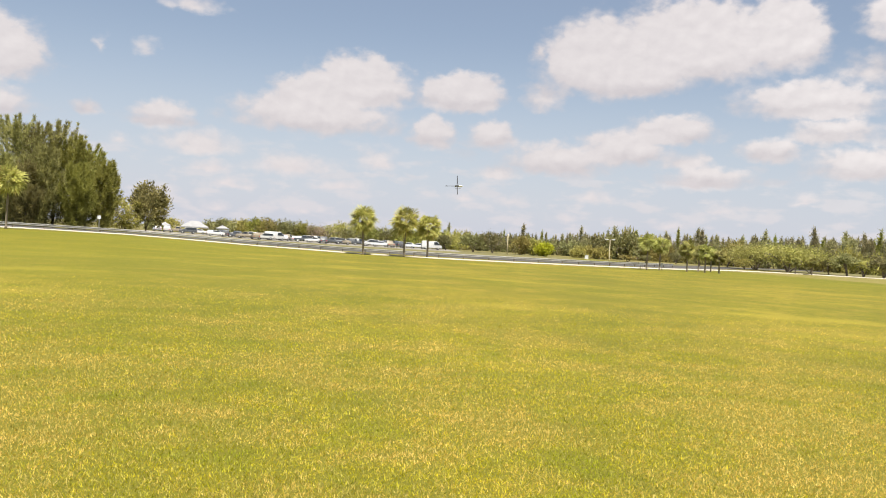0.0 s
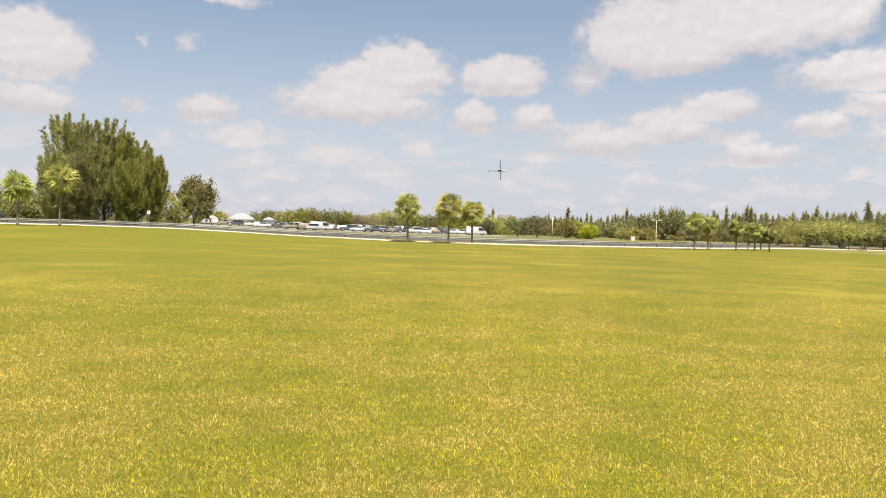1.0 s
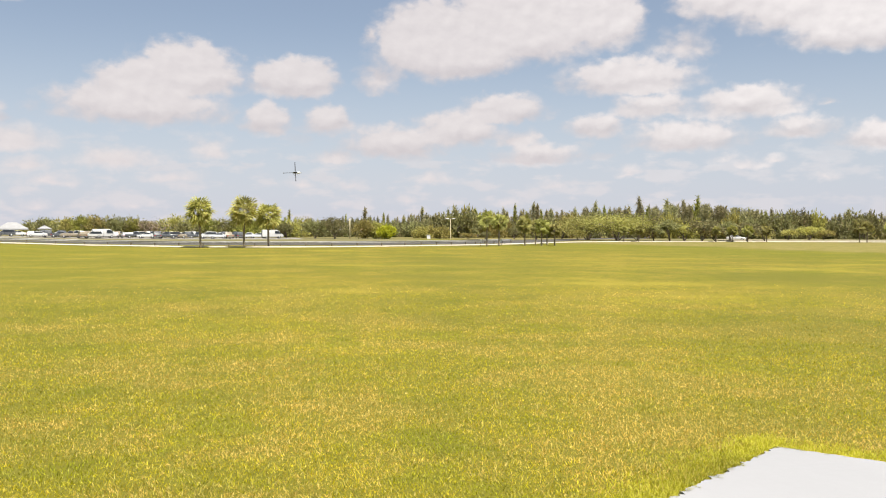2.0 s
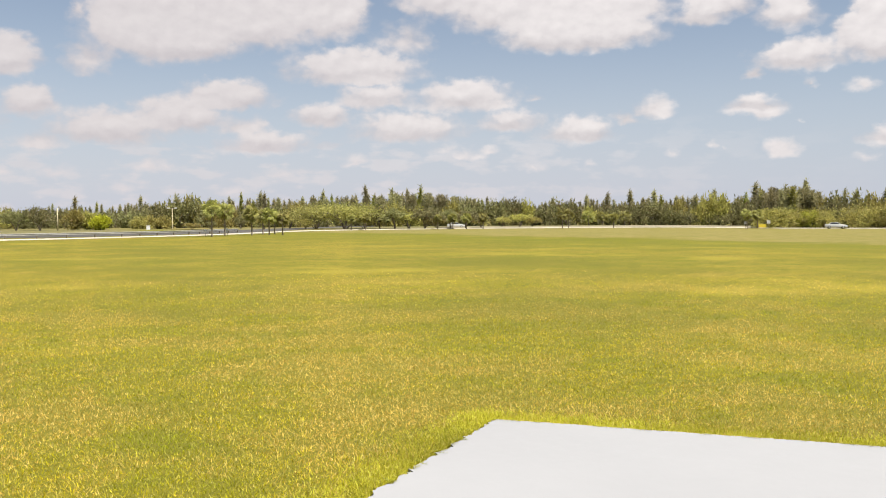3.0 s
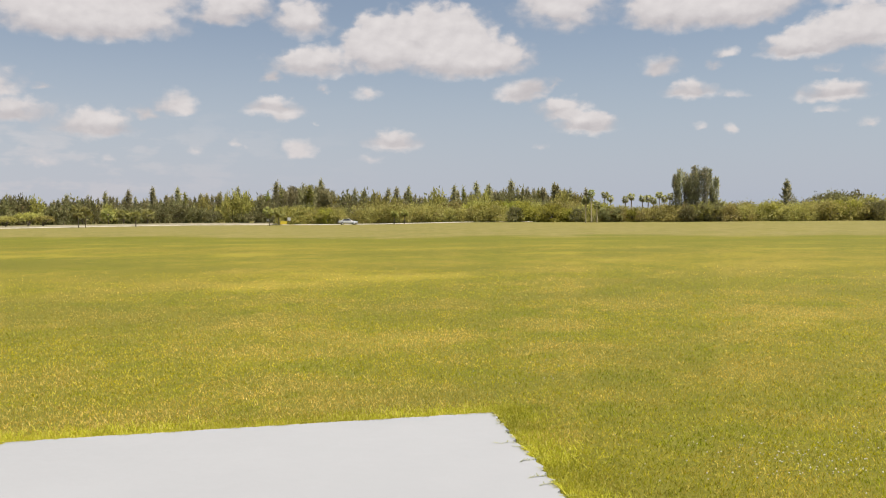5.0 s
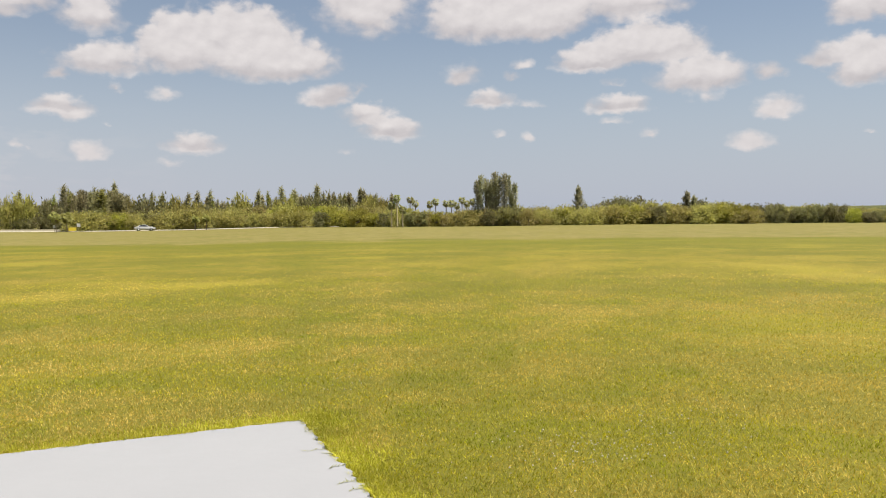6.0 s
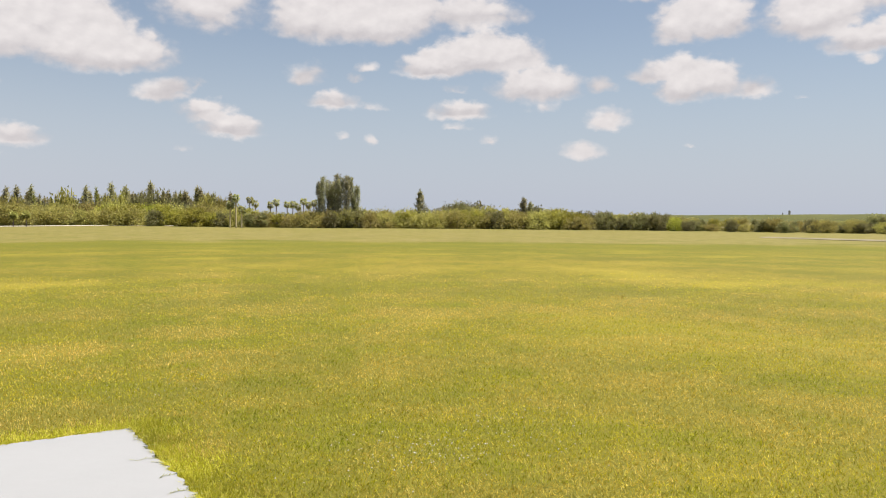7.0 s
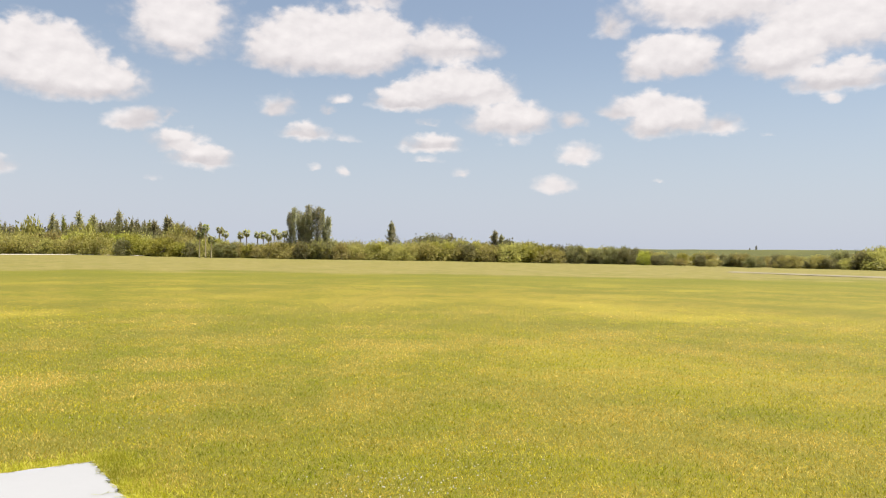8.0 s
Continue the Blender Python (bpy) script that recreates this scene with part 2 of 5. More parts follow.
def foliage(name, dark, bright, dry=None, through_light=0.3, vary=0.2):
    """Leaf colour that varies leaf by leaf and plant by plant, partly translucent."""
    # dark tones raised more than bright ones, imitating the haze-lifted shadows of far trees
    dark = tuple(v * 1.28 for v in dark)
    bright = tuple(v * 1.06 for v in bright)

    def build(n, s):
        leaf = n.node("ShaderNodeNewGeometry").outputs["Random Per Island"]
        plant = n.node("ShaderNodeObjectInfo").outputs["Random"]
        c = n.mix(leaf, dark, bright)
        if dry:
            c = n.mix(n.span(leaf, 0.86, 0.95), c, dry)
        c = n.mix(n.math("MULTIPLY", plant, 0.45), c, n.mix(0.5, dark, bright), "MIX")
        lobe = n.noise(place(n), 0.7, 3, 0.55)
        hue = n.node("ShaderNodeHueSaturation")
        n.link(n.span(plant, 0, 1, 0.485, 0.515, False), hue.inputs["Hue"])
        n.link(n.math("MULTIPLY", n.span(plant, 0, 1, 1 - vary, 1 + vary, False), n.span(lobe, 0.34, 0.66, 0.72, 1.30)), hue.inputs["Value"])
        n.link(c, hue.inputs["Color"])
        c = hue.outputs[0]
        n.link(c, s.inputs["Base Color"])
        s.inputs["Roughness"].default_value = 0.6
        s.inputs["Specular IOR Level"].default_value = 0.25
        glow = n.node("ShaderNodeBsdfTranslucent")
        n.link(c, glow.inputs[0])
        both = n.node("ShaderNodeMixShader")
        both.inputs[0].default_value = through_light
        n.link(s.outputs[0], both.inputs[1]), n.link(glow.outputs[0], both.inputs[2])
        n.link(both.outputs[0], n.tree.nodes["Material Output"].inputs[0])
    return material(name, build)


def grassy(n, p, c, strength, fine=1.0):
    """Light and dark bunches of grass from a thumb's to an arm's breadth, greener where dark and paler where light;
    noise paints in the shade between tufts.
    """
    for scale, low, high in ((58, (0.66, 0.68, 0.64), (1.24, 1.22, 1.34)), (21, (0.62, 0.67, 0.58), (1.30, 1.25, 1.48)), (5, (0.82, 0.86, 0.79), (1.12, 1.10, 1.2)), (0.9, (0.84, 0.90, 0.78), (1.10, 1.06, 1.16))):
        f = n.noise(p, scale, 3, 0.6)
        k = strength * (fine if scale > 30 else 1)
        c = n.mix(n.math("MULTIPLY", n.span(f, 0.50, 0.36), k), c, n.mix(1.0, c, low, "MULTIPLY"))
        c = n.mix(n.math("MULTIPLY", n.span(f, 0.51, 0.65), k), c, n.mix(1.0, c, high, "MULTIPLY"))
    return c


def turf(name):
    """Mown lawn: green, yellow and straw patches from a hand's width to tens of metres; rougher paler grass to the south-east."""
    def build(n, s):
        p = place(n)
        wide, patch, tuft, blade = n.noise(p, 0.045, 4, 0.55), n.noise(p, 0.33, 5, 0.6), n.noise(p, 2.2, 5, 0.65), n.noise(p, 38, 4, 0.7)
        c = n.mix(n.span(wide, 0.35, 0.65), (0.106, 0.106, 0.0050), (0.158, 0.136, 0.0100))
        c = n.mix(n.math("MULTIPLY", n.span(patch, 0.42, 0.68), 0.5), c, (0.1944, 0.1511, 0.0248))
        c = n.mix(n.math("MULTIPLY", n.span(patch, 0.47, 0.30), 0.45), c, (0.0907, 0.0937, 0.0038))
        c = n.mix(n.math("MULTIPLY", n.span(tuft, 0.4, 0.72), 0.25), c, (0.1944, 0.1635, 0.0193))
        c = n.mix(n.math("MULTIPLY", n.span(tuft, 0.5, 0.3), 0.2), c, (0.0616, 0.0648, 0.0055))
        c = n.mix(n.math("MULTIPLY", n.span(blade, 0.55, 0.35), 0.45), c, (0.0454, 0.0462, 0.0065))
        c = grassy(n, p, c, 0.9)
        mottle = n.noise(p, 0.11, 6, 0.62)
        c = n.mix(n.math("MULTIPLY", n.span(mottle, 0.52, 0.36), 0.7), c, (0.084, 0.084, 0.007))
        c = n.mix(n.math("MULTIPLY", n.span(mottle, 0.53, 0.66), 0.5), c, (0.215, 0.185, 0.020))
        cut = n.node("ShaderNodeSeparateXYZ")
        n.link(p, cut.inputs[0])
        edge = n.math("ADD", n.math("ADD", cut.outputs[0], n.math("MULTIPLY", n.math("SUBTRACT", wide, 0.5), 30)), n.math("MULTIPLY", cut.outputs[1], 0.15))
        c = n.mix(n.math("MULTIPLY", n.span(edge, 40, 74), 0.6), c, (0.086, 0.092, 0.005))
        c = n.mix(n.math("MULTIPLY", n.span(n.math("ADD", cut.outputs[0], n.math("MULTIPLY", n.math("SUBTRACT", mottle, 0.5), 24)), 4, -26), 0.55), c, (0.100, 0.104, 0.006))
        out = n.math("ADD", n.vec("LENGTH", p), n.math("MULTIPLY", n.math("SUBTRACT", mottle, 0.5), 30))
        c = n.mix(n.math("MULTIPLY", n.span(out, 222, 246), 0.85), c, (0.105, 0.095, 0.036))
        ragged = n.math("ADD", edge, n.math("MULTIPLY", n.math("SUBTRACT", mottle, 0.5), 22))
        c = n.mix(n.math("MULTIPLY", n.span(ragged, 83, 92), n.span(patch, 0.35, 0.62, 0.50, 0.85)), c, n.mix(n.span(n.noise(p, 0.8, 4, 0.6), 0.35, 0.65), (0.118, 0.106, 0.030), (0.172, 0.148, 0.050)))
        c = n.mix(1.0, c, (1.05, 1.0, 1.0), "MULTIPLY")
        # darker ground tone that grows from 24 m in to 8 m, beneath the blades
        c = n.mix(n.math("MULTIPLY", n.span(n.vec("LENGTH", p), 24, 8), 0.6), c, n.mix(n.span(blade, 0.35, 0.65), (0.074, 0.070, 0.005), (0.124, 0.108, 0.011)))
        n.link(c, s.inputs["Base Color"])
        s.inputs["Roughness"].default_value = 0.85
        s.inputs["Specular IOR Level"].default_value = 0.15
        bump(n, s, n.math("ADD", n.math("MULTIPLY", tuft, 0.5), n.math("MULTIPLY", blade, 0.5)), 0.22, 0.05)
    return material(name, build)


def blade_green(name):
    """Single grass blades: fresh, yellow and straw, following the lawn's own patches."""
    def build(n, s):
        p = place(n)
        each = n.node("ShaderNodeNewGeometry").outputs["Random Per Island"]
        patch, tuft = n.noise(p, 0.33, 5, 0.6), n.noise(p, 2.2, 5, 0.65)
        shade = n.span(n.math("FRACT", n.math("MULTIPLY", each, 7.31)), 0.0, 1.0, 0.10, 0.80)
        lush = n.mix(shade, (0.175, 0.178, 0.006), (0.46, 0.432, 0.015))
        straw = n.mix(shade, (0.25, 0.198, 0.026), (0.58, 0.468, 0.140))
        clump = n.noise(p, 1.05, 4, 0.6)
        dry = n.math("ADD", n.math("MULTIPLY", n.span(patch, 0.42, 0.60), 0.72), n.math("MULTIPLY", n.span(tuft, 0.42, 0.7), 0.25))
        dry = n.math("SUBTRACT", dry, n.math("MULTIPLY", n.span(clump, 0.48, 0.34), 0.4))
        lush = n.mix(n.math("MULTIPLY", n.span(clump, 0.5, 0.32), 0.7), lush, n.mix(shade, (0.135, 0.165, 0.004), (0.33, 0.36, 0.012)))
        c = n.mix(n.span(n.math("ADD", dry, n.math("MULTIPLY", each, 0.75)), 0.56, 0.82), lush, straw)
        c = n.mix(1.0, c, (1.57, 1.39, 1.16), "MULTIPLY")
        c = grassy(n, p, c, 0.9, 0.25)
        pale = n.math("FRACT", n.math("MULTIPLY", each, 31.7))
        c = n.mix(n.math("MULTIPLY", n.span(pale, 0.62, 0.80), 0.48), c, n.mix(shade, (0.36, 0.315, 0.10), (0.62, 0.54, 0.24)))
        c = n.mix(n.span(pale, 0.34, 0.14), c, n.mix(1.0, c, (0.74, 0.77, 0.68), "MULTIPLY"))
        c = n.mix(n.math("MULTIPLY", n.span(clump, 0.49, 0.36), 0.8), c, n.mix(1.0, c, (0.84, 0.90, 0.78), "MULTIPLY"))
        c = n.mix(n.math("MULTIPLY", n.span(clump, 0.52, 0.66), 0.8), c, n.mix(1.0, c, (1.10, 1.08, 1.15), "MULTIPLY"))
        mottle = n.noise(p, 0.11, 6, 0.62)
        c = n.mix(n.math("MULTIPLY", n.span(mottle, 0.52, 0.36), 0.85), c, n.mix(1.0, c, (0.70, 0.76, 0.7), "MULTIPLY"))
        c = n.mix(n.math("MULTIPLY", n.span(mottle, 0.52, 0.68), 0.7), c, n.mix(1.0, c, (1.14, 1.10, 1.2), "MULTIPLY"))
        lushness = n.math("ADD", n.vec("DISTANCE", p, (9.0, -2.5, 0.0)), n.math("MULTIPLY", n.math("SUBTRACT", patch, 0.5), 6))
        c = n.mix(n.span(lushness, 9, 4), c, n.mix(1.0, c, (0.84, 0.88, 0.64), "MULTIPLY"))
        n.link(c, s.inputs["Base Color"])
        s.inputs["Roughness"].default_value = 0.55
        s.inputs["Specular IOR Level"].default_value = 0.3
        glow = n.node("ShaderNodeBsdfTranslucent")
        n.link(c, glow.inputs[0])
        both = n.node("ShaderNodeMixShader")
        both.inputs[0].default_value = 0.45
        n.link(s.outputs[0], both.inputs[1]), n.link(glow.outputs[0], both.inputs[2])
        n.link(both.outputs[0], n.tree.nodes["Material Output"].inputs[0])
    return material(name, build)


TURF = turf("mown lawn")
BLADES = blade_green("grass blades")
FRINGE = foliage("lush fringe grass", (0.230, 0.228, 0.014), (0.440, 0.400, 0.042), (0.48, 0.40, 0.11), 0.45)
CONCRETE = plain("pale concrete", (0.222, 0.223, 0.230), (0.236, 0.237, 0.244), 0.6, 0.8, 0, 0.1)
ASPHALT = plain("worn asphalt", (0.046, 0.043, 0.040), (0.078, 0.073, 0.068), 0.3, 0.9)
LIMEROCK = plain("pale limerock path", (0.302, 0.274, 0.223), (0.396, 0.360, 0.302), 0.5, 0.9)
ROUGH_GRASS = plain("dull worn grass", (0.085, 0.080, 0.030), (0.145, 0.128, 0.060), 0.12, 0.95, 0, 0)
SAND = plain("bare sandy ground", (0.144, 0.126, 0.079), (0.223, 0.194, 0.137), 0.15, 0.9)
GRAVEL = plain("grey gravel lot", (0.144, 0.133, 0.115), (0.216, 0.202, 0.173), 0.2, 0.9)
BARK = plain("grey-brown bark", (0.10, 0.08, 0.06), (0.22, 0.185, 0.15), 3.0, 0.9, 0, 0.5)
PALM_BARK = plain("fibrous palm trunk", (0.14, 0.115, 0.085), (0.28, 0.24, 0.19), 5.0, 0.9, 0, 0.6)
PALE_BARK = plain("pale smooth palm trunk", (0.36, 0.31, 0.19), (0.48, 0.42, 0.28), 3.0, 0.85, 0, 0.3)
PINE = foliage("she-oak needles", (0.150, 0.155, 0.036), (0.330, 0.318, 0.075), None, 0.54)
# paler, greyer needles: the air's haze over the far woods painted into the colour
PINE_HAZED = foliage("haze-paled she-oak needles", (0.185, 0.175, 0.090), (0.350, 0.322, 0.158), (0.41, 0.34, 0.19), 0.54)
PINE_DARK = foliage("dark she-oak needles", (0.108, 0.106, 0.040), (0.370, 0.340, 0.120), None, 0.52)
PINE_GREY = foliage("grey-green she-oak needles", (0.150, 0.152, 0.082), (0.38, 0.362, 0.200), (0.52, 0.43, 0.26), 0.54)
RUNNER = foliage("creeping grass runners", (0.10, 0.108, 0.014), (0.24, 0.235, 0.035), None, 0.2)
SHRUB = foliage("shrub leaves", (0.205, 0.190, 0.057), (0.362, 0.320, 0.089), (0.335, 0.255, 0.095), 0.50)
SHRUB_LIME = foliage("lime-green bush leaves", (0.26, 0.275, 0.022), (0.46, 0.45, 0.040), None, 0.55)
SHRUB_BRIGHT = foliage("fresh shrub leaves", (0.188, 0.192, 0.030), (0.345, 0.325, 0.056), None, 0.50)
SHRUB_DARK = foliage("dark shrub leaves", (0.125, 0.124, 0.052), (0.235, 0.222, 0.088), (0.213, 0.159, 0.072), 0.45)
BARE = foliage("bare reddish twigs", (0.13, 0.095, 0.065), (0.21, 0.16, 0.11), None, 0.1)
FROND = foliage("sabal fronds", (0.225, 0.235, 0.060), (0.46, 0.455, 0.125), (0.50, 0.42, 0.14), 0.50, 0.06)
FROND_YOUNG = foliage("young sabal fronds", (0.165, 0.168, 0.048), (0.305, 0.288, 0.082), (0.36, 0.30, 0.11), 0.50)
TAWNY = foliage("sparse brownish leaves", (0.180, 0.172, 0.050), (0.310, 0.285, 0.085), (0.29, 0.22, 0.10), 0.48)
FROND_DARK = foliage("fan palm fronds", (0.175, 0.185, 0.080), (0.34, 0.335, 0.135), (0.40, 0.33, 0.16), 0.50)
BERM = plain("grassed embankment", (0.050, 0.054, 0.016), (0.090, 0.090, 0.029), 0.02, 0.95, 0, 0)
GALVANISED = plain("weathered galvanised steel", (0.20, 0.195, 0.185), (0.29, 0.285, 0.27), 2.0, 0.6, 0.15)
POST_WOOD = plain("weathered timber post", (0.13, 0.105, 0.075), (0.22, 0.18, 0.13), 6.0, 0.9)
CANVAS = plain("white canvas", (0.205, 0.205, 0.205), (0.25, 0.25, 0.25), 1.0, 0.8)
YELLOW = plain("yellow sign paint", (0.62, 0.47, 0.03), (0.72, 0.56, 0.05), 2.0, 0.5)
WHITE_PAINT = plain("white paint", (0.518, 0.518, 0.511), (0.576, 0.576, 0.569), 2.0, 0.35)
TYRE = plain("tyre rubber", (0.02, 0.02, 0.02), (0.04, 0.04, 0.04), 8.0, 0.8)
RIM = plain("wheel alloy", (0.4, 0.4, 0.4), (0.55, 0.55, 0.55), 6.0, 0.35, 0.8)
GLASS = plain("tinted car glass", (0.015, 0.018, 0.02), (0.03, 0.034, 0.036), 1.0, 0.06, 0, 0)
LAMP_RED = plain("red lamp lens", (0.35, 0.02, 0.02), (0.45, 0.03, 0.03), 4.0, 0.2, 0, 0)
LAMP_CLEAR = plain("clear lamp lens", (0.6, 0.6, 0.6), (0.75, 0.75, 0.75), 4.0, 0.1, 0, 0)
CARBON = plain("black carbon fibre", (0.02, 0.02, 0.022), (0.045, 0.045, 0.05), 20.0, 0.4, 0, 0)
GREY_PLASTIC = plain("dark grey plastic", (0.07, 0.07, 0.075), (0.12, 0.12, 0.125), 10.0, 0.5, 0, 0)
CLOVER = plain("white clover heads", (0.36, 0.35, 0.30), (0.50, 0.49, 0.44), 9.0, 0.8, 0, 0)
HAZE_GREY = plain("far grey masonry", (0.30, 0.31, 0.33), (0.38, 0.39, 0.41), 0.05, 0.9, 0, 0)


def car_paint(name, c):
    def build(n, s):
        p = place(n)
        dust = n.noise(p, 3, 5, 0.6)
        n.link(n.mix(n.math("MULTIPLY", n.span(dust, 0.45, 0.8), 0.25), c, (0.35, 0.32, 0.27)), s.inputs["Base Color"])
        n.link(n.span(dust, 0.3, 0.7, 0.18, 0.4), s.inputs["Roughness"])
        s.inputs["Coat Weight"].default_value = 0.5
    return material(name, build)


PAINTS = {"white": car_paint("white car paint", (0.43, 0.43, 0.42)), "silver": car_paint("silver car paint", (0.42, 0.43, 0.44)),
          "dark grey": car_paint("dark grey car paint", (0.06, 0.065, 0.07)),
          "tan": car_paint("tan car paint", (0.22, 0.185, 0.13))}


# ---- building helpers ----
def smooth(lo, hi, v):
    k = min(1.0, max(0.0, (v - lo) / (hi - lo)))
    return k * k * (3 - 2 * k)


FAR_RISE = [(-180, 0.6), (-40, 1.0), (-24, 1.0), (-18, 0.8), (-10, 0.15), (-4, 0.0), (45, 0.0), (52, -0.3), (57, -0.3), (63, 0.0), (180, 0.0)]


def ground_z(x, y):
    """The field falls away gently from the flying pad; the road bank rises to the north-west."""
    d, az = math.hypot(x, y), math.degrees(math.atan2(x, y))
    rise = np.interp(az, [a for a, _ in FAR_RISE], [r for _, r in FAR_RISE])
    return -0.8 * smooth(14, 100, d) + float(rise) * smooth(60, 112, d) * (1 - smooth(300, 700, d))


def at(az, d):
    """Plan place at a bearing (degrees from +y towards +x) and a distance from the pilot's stand."""
    return d * math.sin(radians(az)), d * math.cos(radians(az))


def spot(az, d, turn=0.0, sx=1.0, sz=1.0, sink=0.0):
    x, y = at(az, d)
    return pose(x, y, ground_z(x, y) - sink, 0, 0, turn) @ Matrix.Diagonal((sx, sx, sz, 1))


def height_to(d, rise, az=0.0):
    """Height of a thing at distance d whose top stands rise degrees over the eye's level."""
    return EYE[2] + d * math.tan(radians(rise)) - ground_z(*at(az, d))


def thing(name, m, label, category, group="", kind=""):
    ob = new(name)
    ob.empty_display_size = 0.2
    ob.matrix_basis = m
    return tagged(ob, label, category, group, kind)


def mesh_object(name, mesh, mat, parent=None, label=""):
    if mat:
        mesh.materials.append(mat)
    ob = new(name, mesh)
    if parent:
        ob.parent = parent
    if label:
        tagged(ob, label)
    return ob


def part(name, bm, mat, parent=None, label="", smooth_faces=False):
    mesh = bpy.data.meshes.new(name)
    for f in bm.faces:
        f.smooth = smooth_faces
    bm.to_mesh(mesh)
    bm.free()
    return mesh_object(name, mesh, mat, parent, label)


def soup(name, verts, mat, parent=None, label="", size=3):
    """One mesh of many loose faces, each of `size` corners; verts is an n*size x 3 array."""
    verts = np.asarray(verts, dtype=np.float32).reshape(-1, 3)
    count = len(verts) // size
    mesh = bpy.data.meshes.new(name)
    mesh.vertices.add(len(verts)), mesh.loops.add(len(verts)), mesh.polygons.add(count)
    mesh.vertices.foreach_set("co", verts.ravel())
    mesh.loops.foreach_set("vertex_index", np.arange(len(verts), dtype=np.int32))
    mesh.polygons.foreach_set("loop_start", np.arange(0, len(verts), size, dtype=np.int32))
    mesh.update(calc_edges=True)
    return mesh_object(name, mesh, mat, parent, label)


def grid_mesh(name, rows, mat, parent=None, closed=False, smooth_faces=True):
    """A sheet through rows of points."""
    r, c = len(rows), len(rows[0])
    verts = [p for row in rows for p in row]
    faces = []
    for i in range(r - 1):
        for j in range(c if closed else c - 1):
            k = (j + 1) % c
            faces.append((i * c + j, i * c + k, (i + 1) * c + k, (i + 1) * c + j))
    mesh = bpy.data.meshes.new(name)
    mesh.from_pydata(verts, [], faces)
    mesh.update()
    for f in mesh.polygons:
        f.use_smooth = smooth_faces
    return mesh_object(name, mesh, mat, parent)


def box_into(bm, x, y, z, sx, sy, sz, m=None, bevel=0.0):
    made = bmesh.ops.create_cube(bm, size=1)["verts"]
    bmesh.ops.scale(bm, vec=(sx, sy, sz), verts=made)
    if bevel:
        edges = list({e for v in made for e in v.link_edges})
        made = [v for v in bmesh.ops.bevel(bm, geom=edges, offset=bevel, segments=2, affect="EDGES", profile=0.5)["verts"]]
    bmesh.ops.translate(bm, vec=(x, y, z), verts=made)
    if m:
        bmesh.ops.transform(bm, matrix=m, verts=made)


def tube_into(bm, points, radii, sides=8, cap=True):
    """A round bar through points with a radius at each."""
    rings = []
    for i, p in enumerate(points):
        p = Vector(p)
        ahead = (Vector(points[min(i + 1, len(points) - 1)]) - Vector(points[max(i - 1, 0)])).normalized()
        side = ahead.cross(Vector((0, 0, 1)) if abs(ahead.z) < 0.9 else Vector((1, 0, 0))).normalized()
        up = side.cross(ahead)
        rings.append([bm.verts.new(p + (side * math.cos(a) + up * math.sin(a)) * radii[i]) for a in np.linspace(0, 2 * math.pi, sides, endpoint=False)])
    for a, b in zip(rings, rings[1:]):
        for j in range(sides):
            bm.faces.new((a[j], a[(j + 1) % sides], b[(j + 1) % sides], b[j]))
    if cap:
        bm.faces.new(rings[0][::-1]), bm.faces.new(rings[-1])


def ribbon(name, line, width, mat, lift, label, category, edge_noise=0.0, kind="structure"):
    """A flat strip along a plan line of (bearing, distance) stations, laid on the ground."""
    pts = [Vector((*at(a, d), 0)) for a, d in line]
    fine = []
    for i in range(len(pts) - 1):
        p0, p1, p2, p3 = pts[max(i - 1, 0)], pts[i], pts[i + 1], pts[min(i + 2, len(pts) - 1)]
        for k in range(12):
            t = k / 12
            fine.append(0.5 * ((2 * p1) + (p2 - p0) * t + (2 * p0 - 5 * p1 + 4 * p2 - p3) * t * t + (3 * p1 - p0 - 3 * p2 + p3) * t ** 3))
    fine.append(pts[-1])
    rng = random.Random(len(name) * 7 + 1)
    rows = []
    for i, p in enumerate(fine):
        way = (fine[min(i + 1, len(fine) - 1)] - fine[max(i - 1, 0)]).normalized()
        side = Vector((-way.y, way.x, 0))
        row = []
        for k in np.linspace(-0.5, 0.5, 5):
            q = p + side * (k * width + (rng.uniform(-1, 1) * edge_noise if abs(k) == 0.5 else 0))
            row.append((q.x, q.y, ground_z(q.x, q.y) + lift - (0.12 if abs(k) == 0.5 else 0)))
        rows.append(row)
    ob = grid_mesh(name, rows, mat)
    tagged(ob, label, category, "", kind)
    return fine


# ---- setting: ground, road, paths, lot ----
def build_ground():
    rings = [0.0] + list(np.concatenate([np.arange(2, 16, 1.0), 16 * 1.045 ** np.arange(0, 130)]))
    rows = []
    for d in rings:
        row = []
        for k in range(240):
            a = 2 * math.pi * k / 240
            x, y = d * math.sin(a), d * math.cos(a)
            z = ground_z(x, y)
            if 25 < d < 400:
                z += 0.05 * (noise.noise((x * 0.06, y * 0.06, 3.1))) * smooth(25, 60, d)
            row.append((x, y, z))
        rows.append(row)
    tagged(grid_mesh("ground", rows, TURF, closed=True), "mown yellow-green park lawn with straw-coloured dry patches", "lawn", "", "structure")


build_ground()
PATH = [(-44, 122), (-34, 126), (-26, 130), (-18, 138), (-10, 137), (-3, 128), (3.5, 126), (10, 134), (16, 150), (22, 186), (30, 203), (38, 212), (46, 217), (53, 215), (60, 211), (68, 204)]
ROAD = [(-44, 138), (-34, 144), (-26, 152), (-18, 162), (-10, 161), (-3, 151), (3.5, 149), (10, 158), (16, 178), (20, 222), (24, 268), (26, 330)]
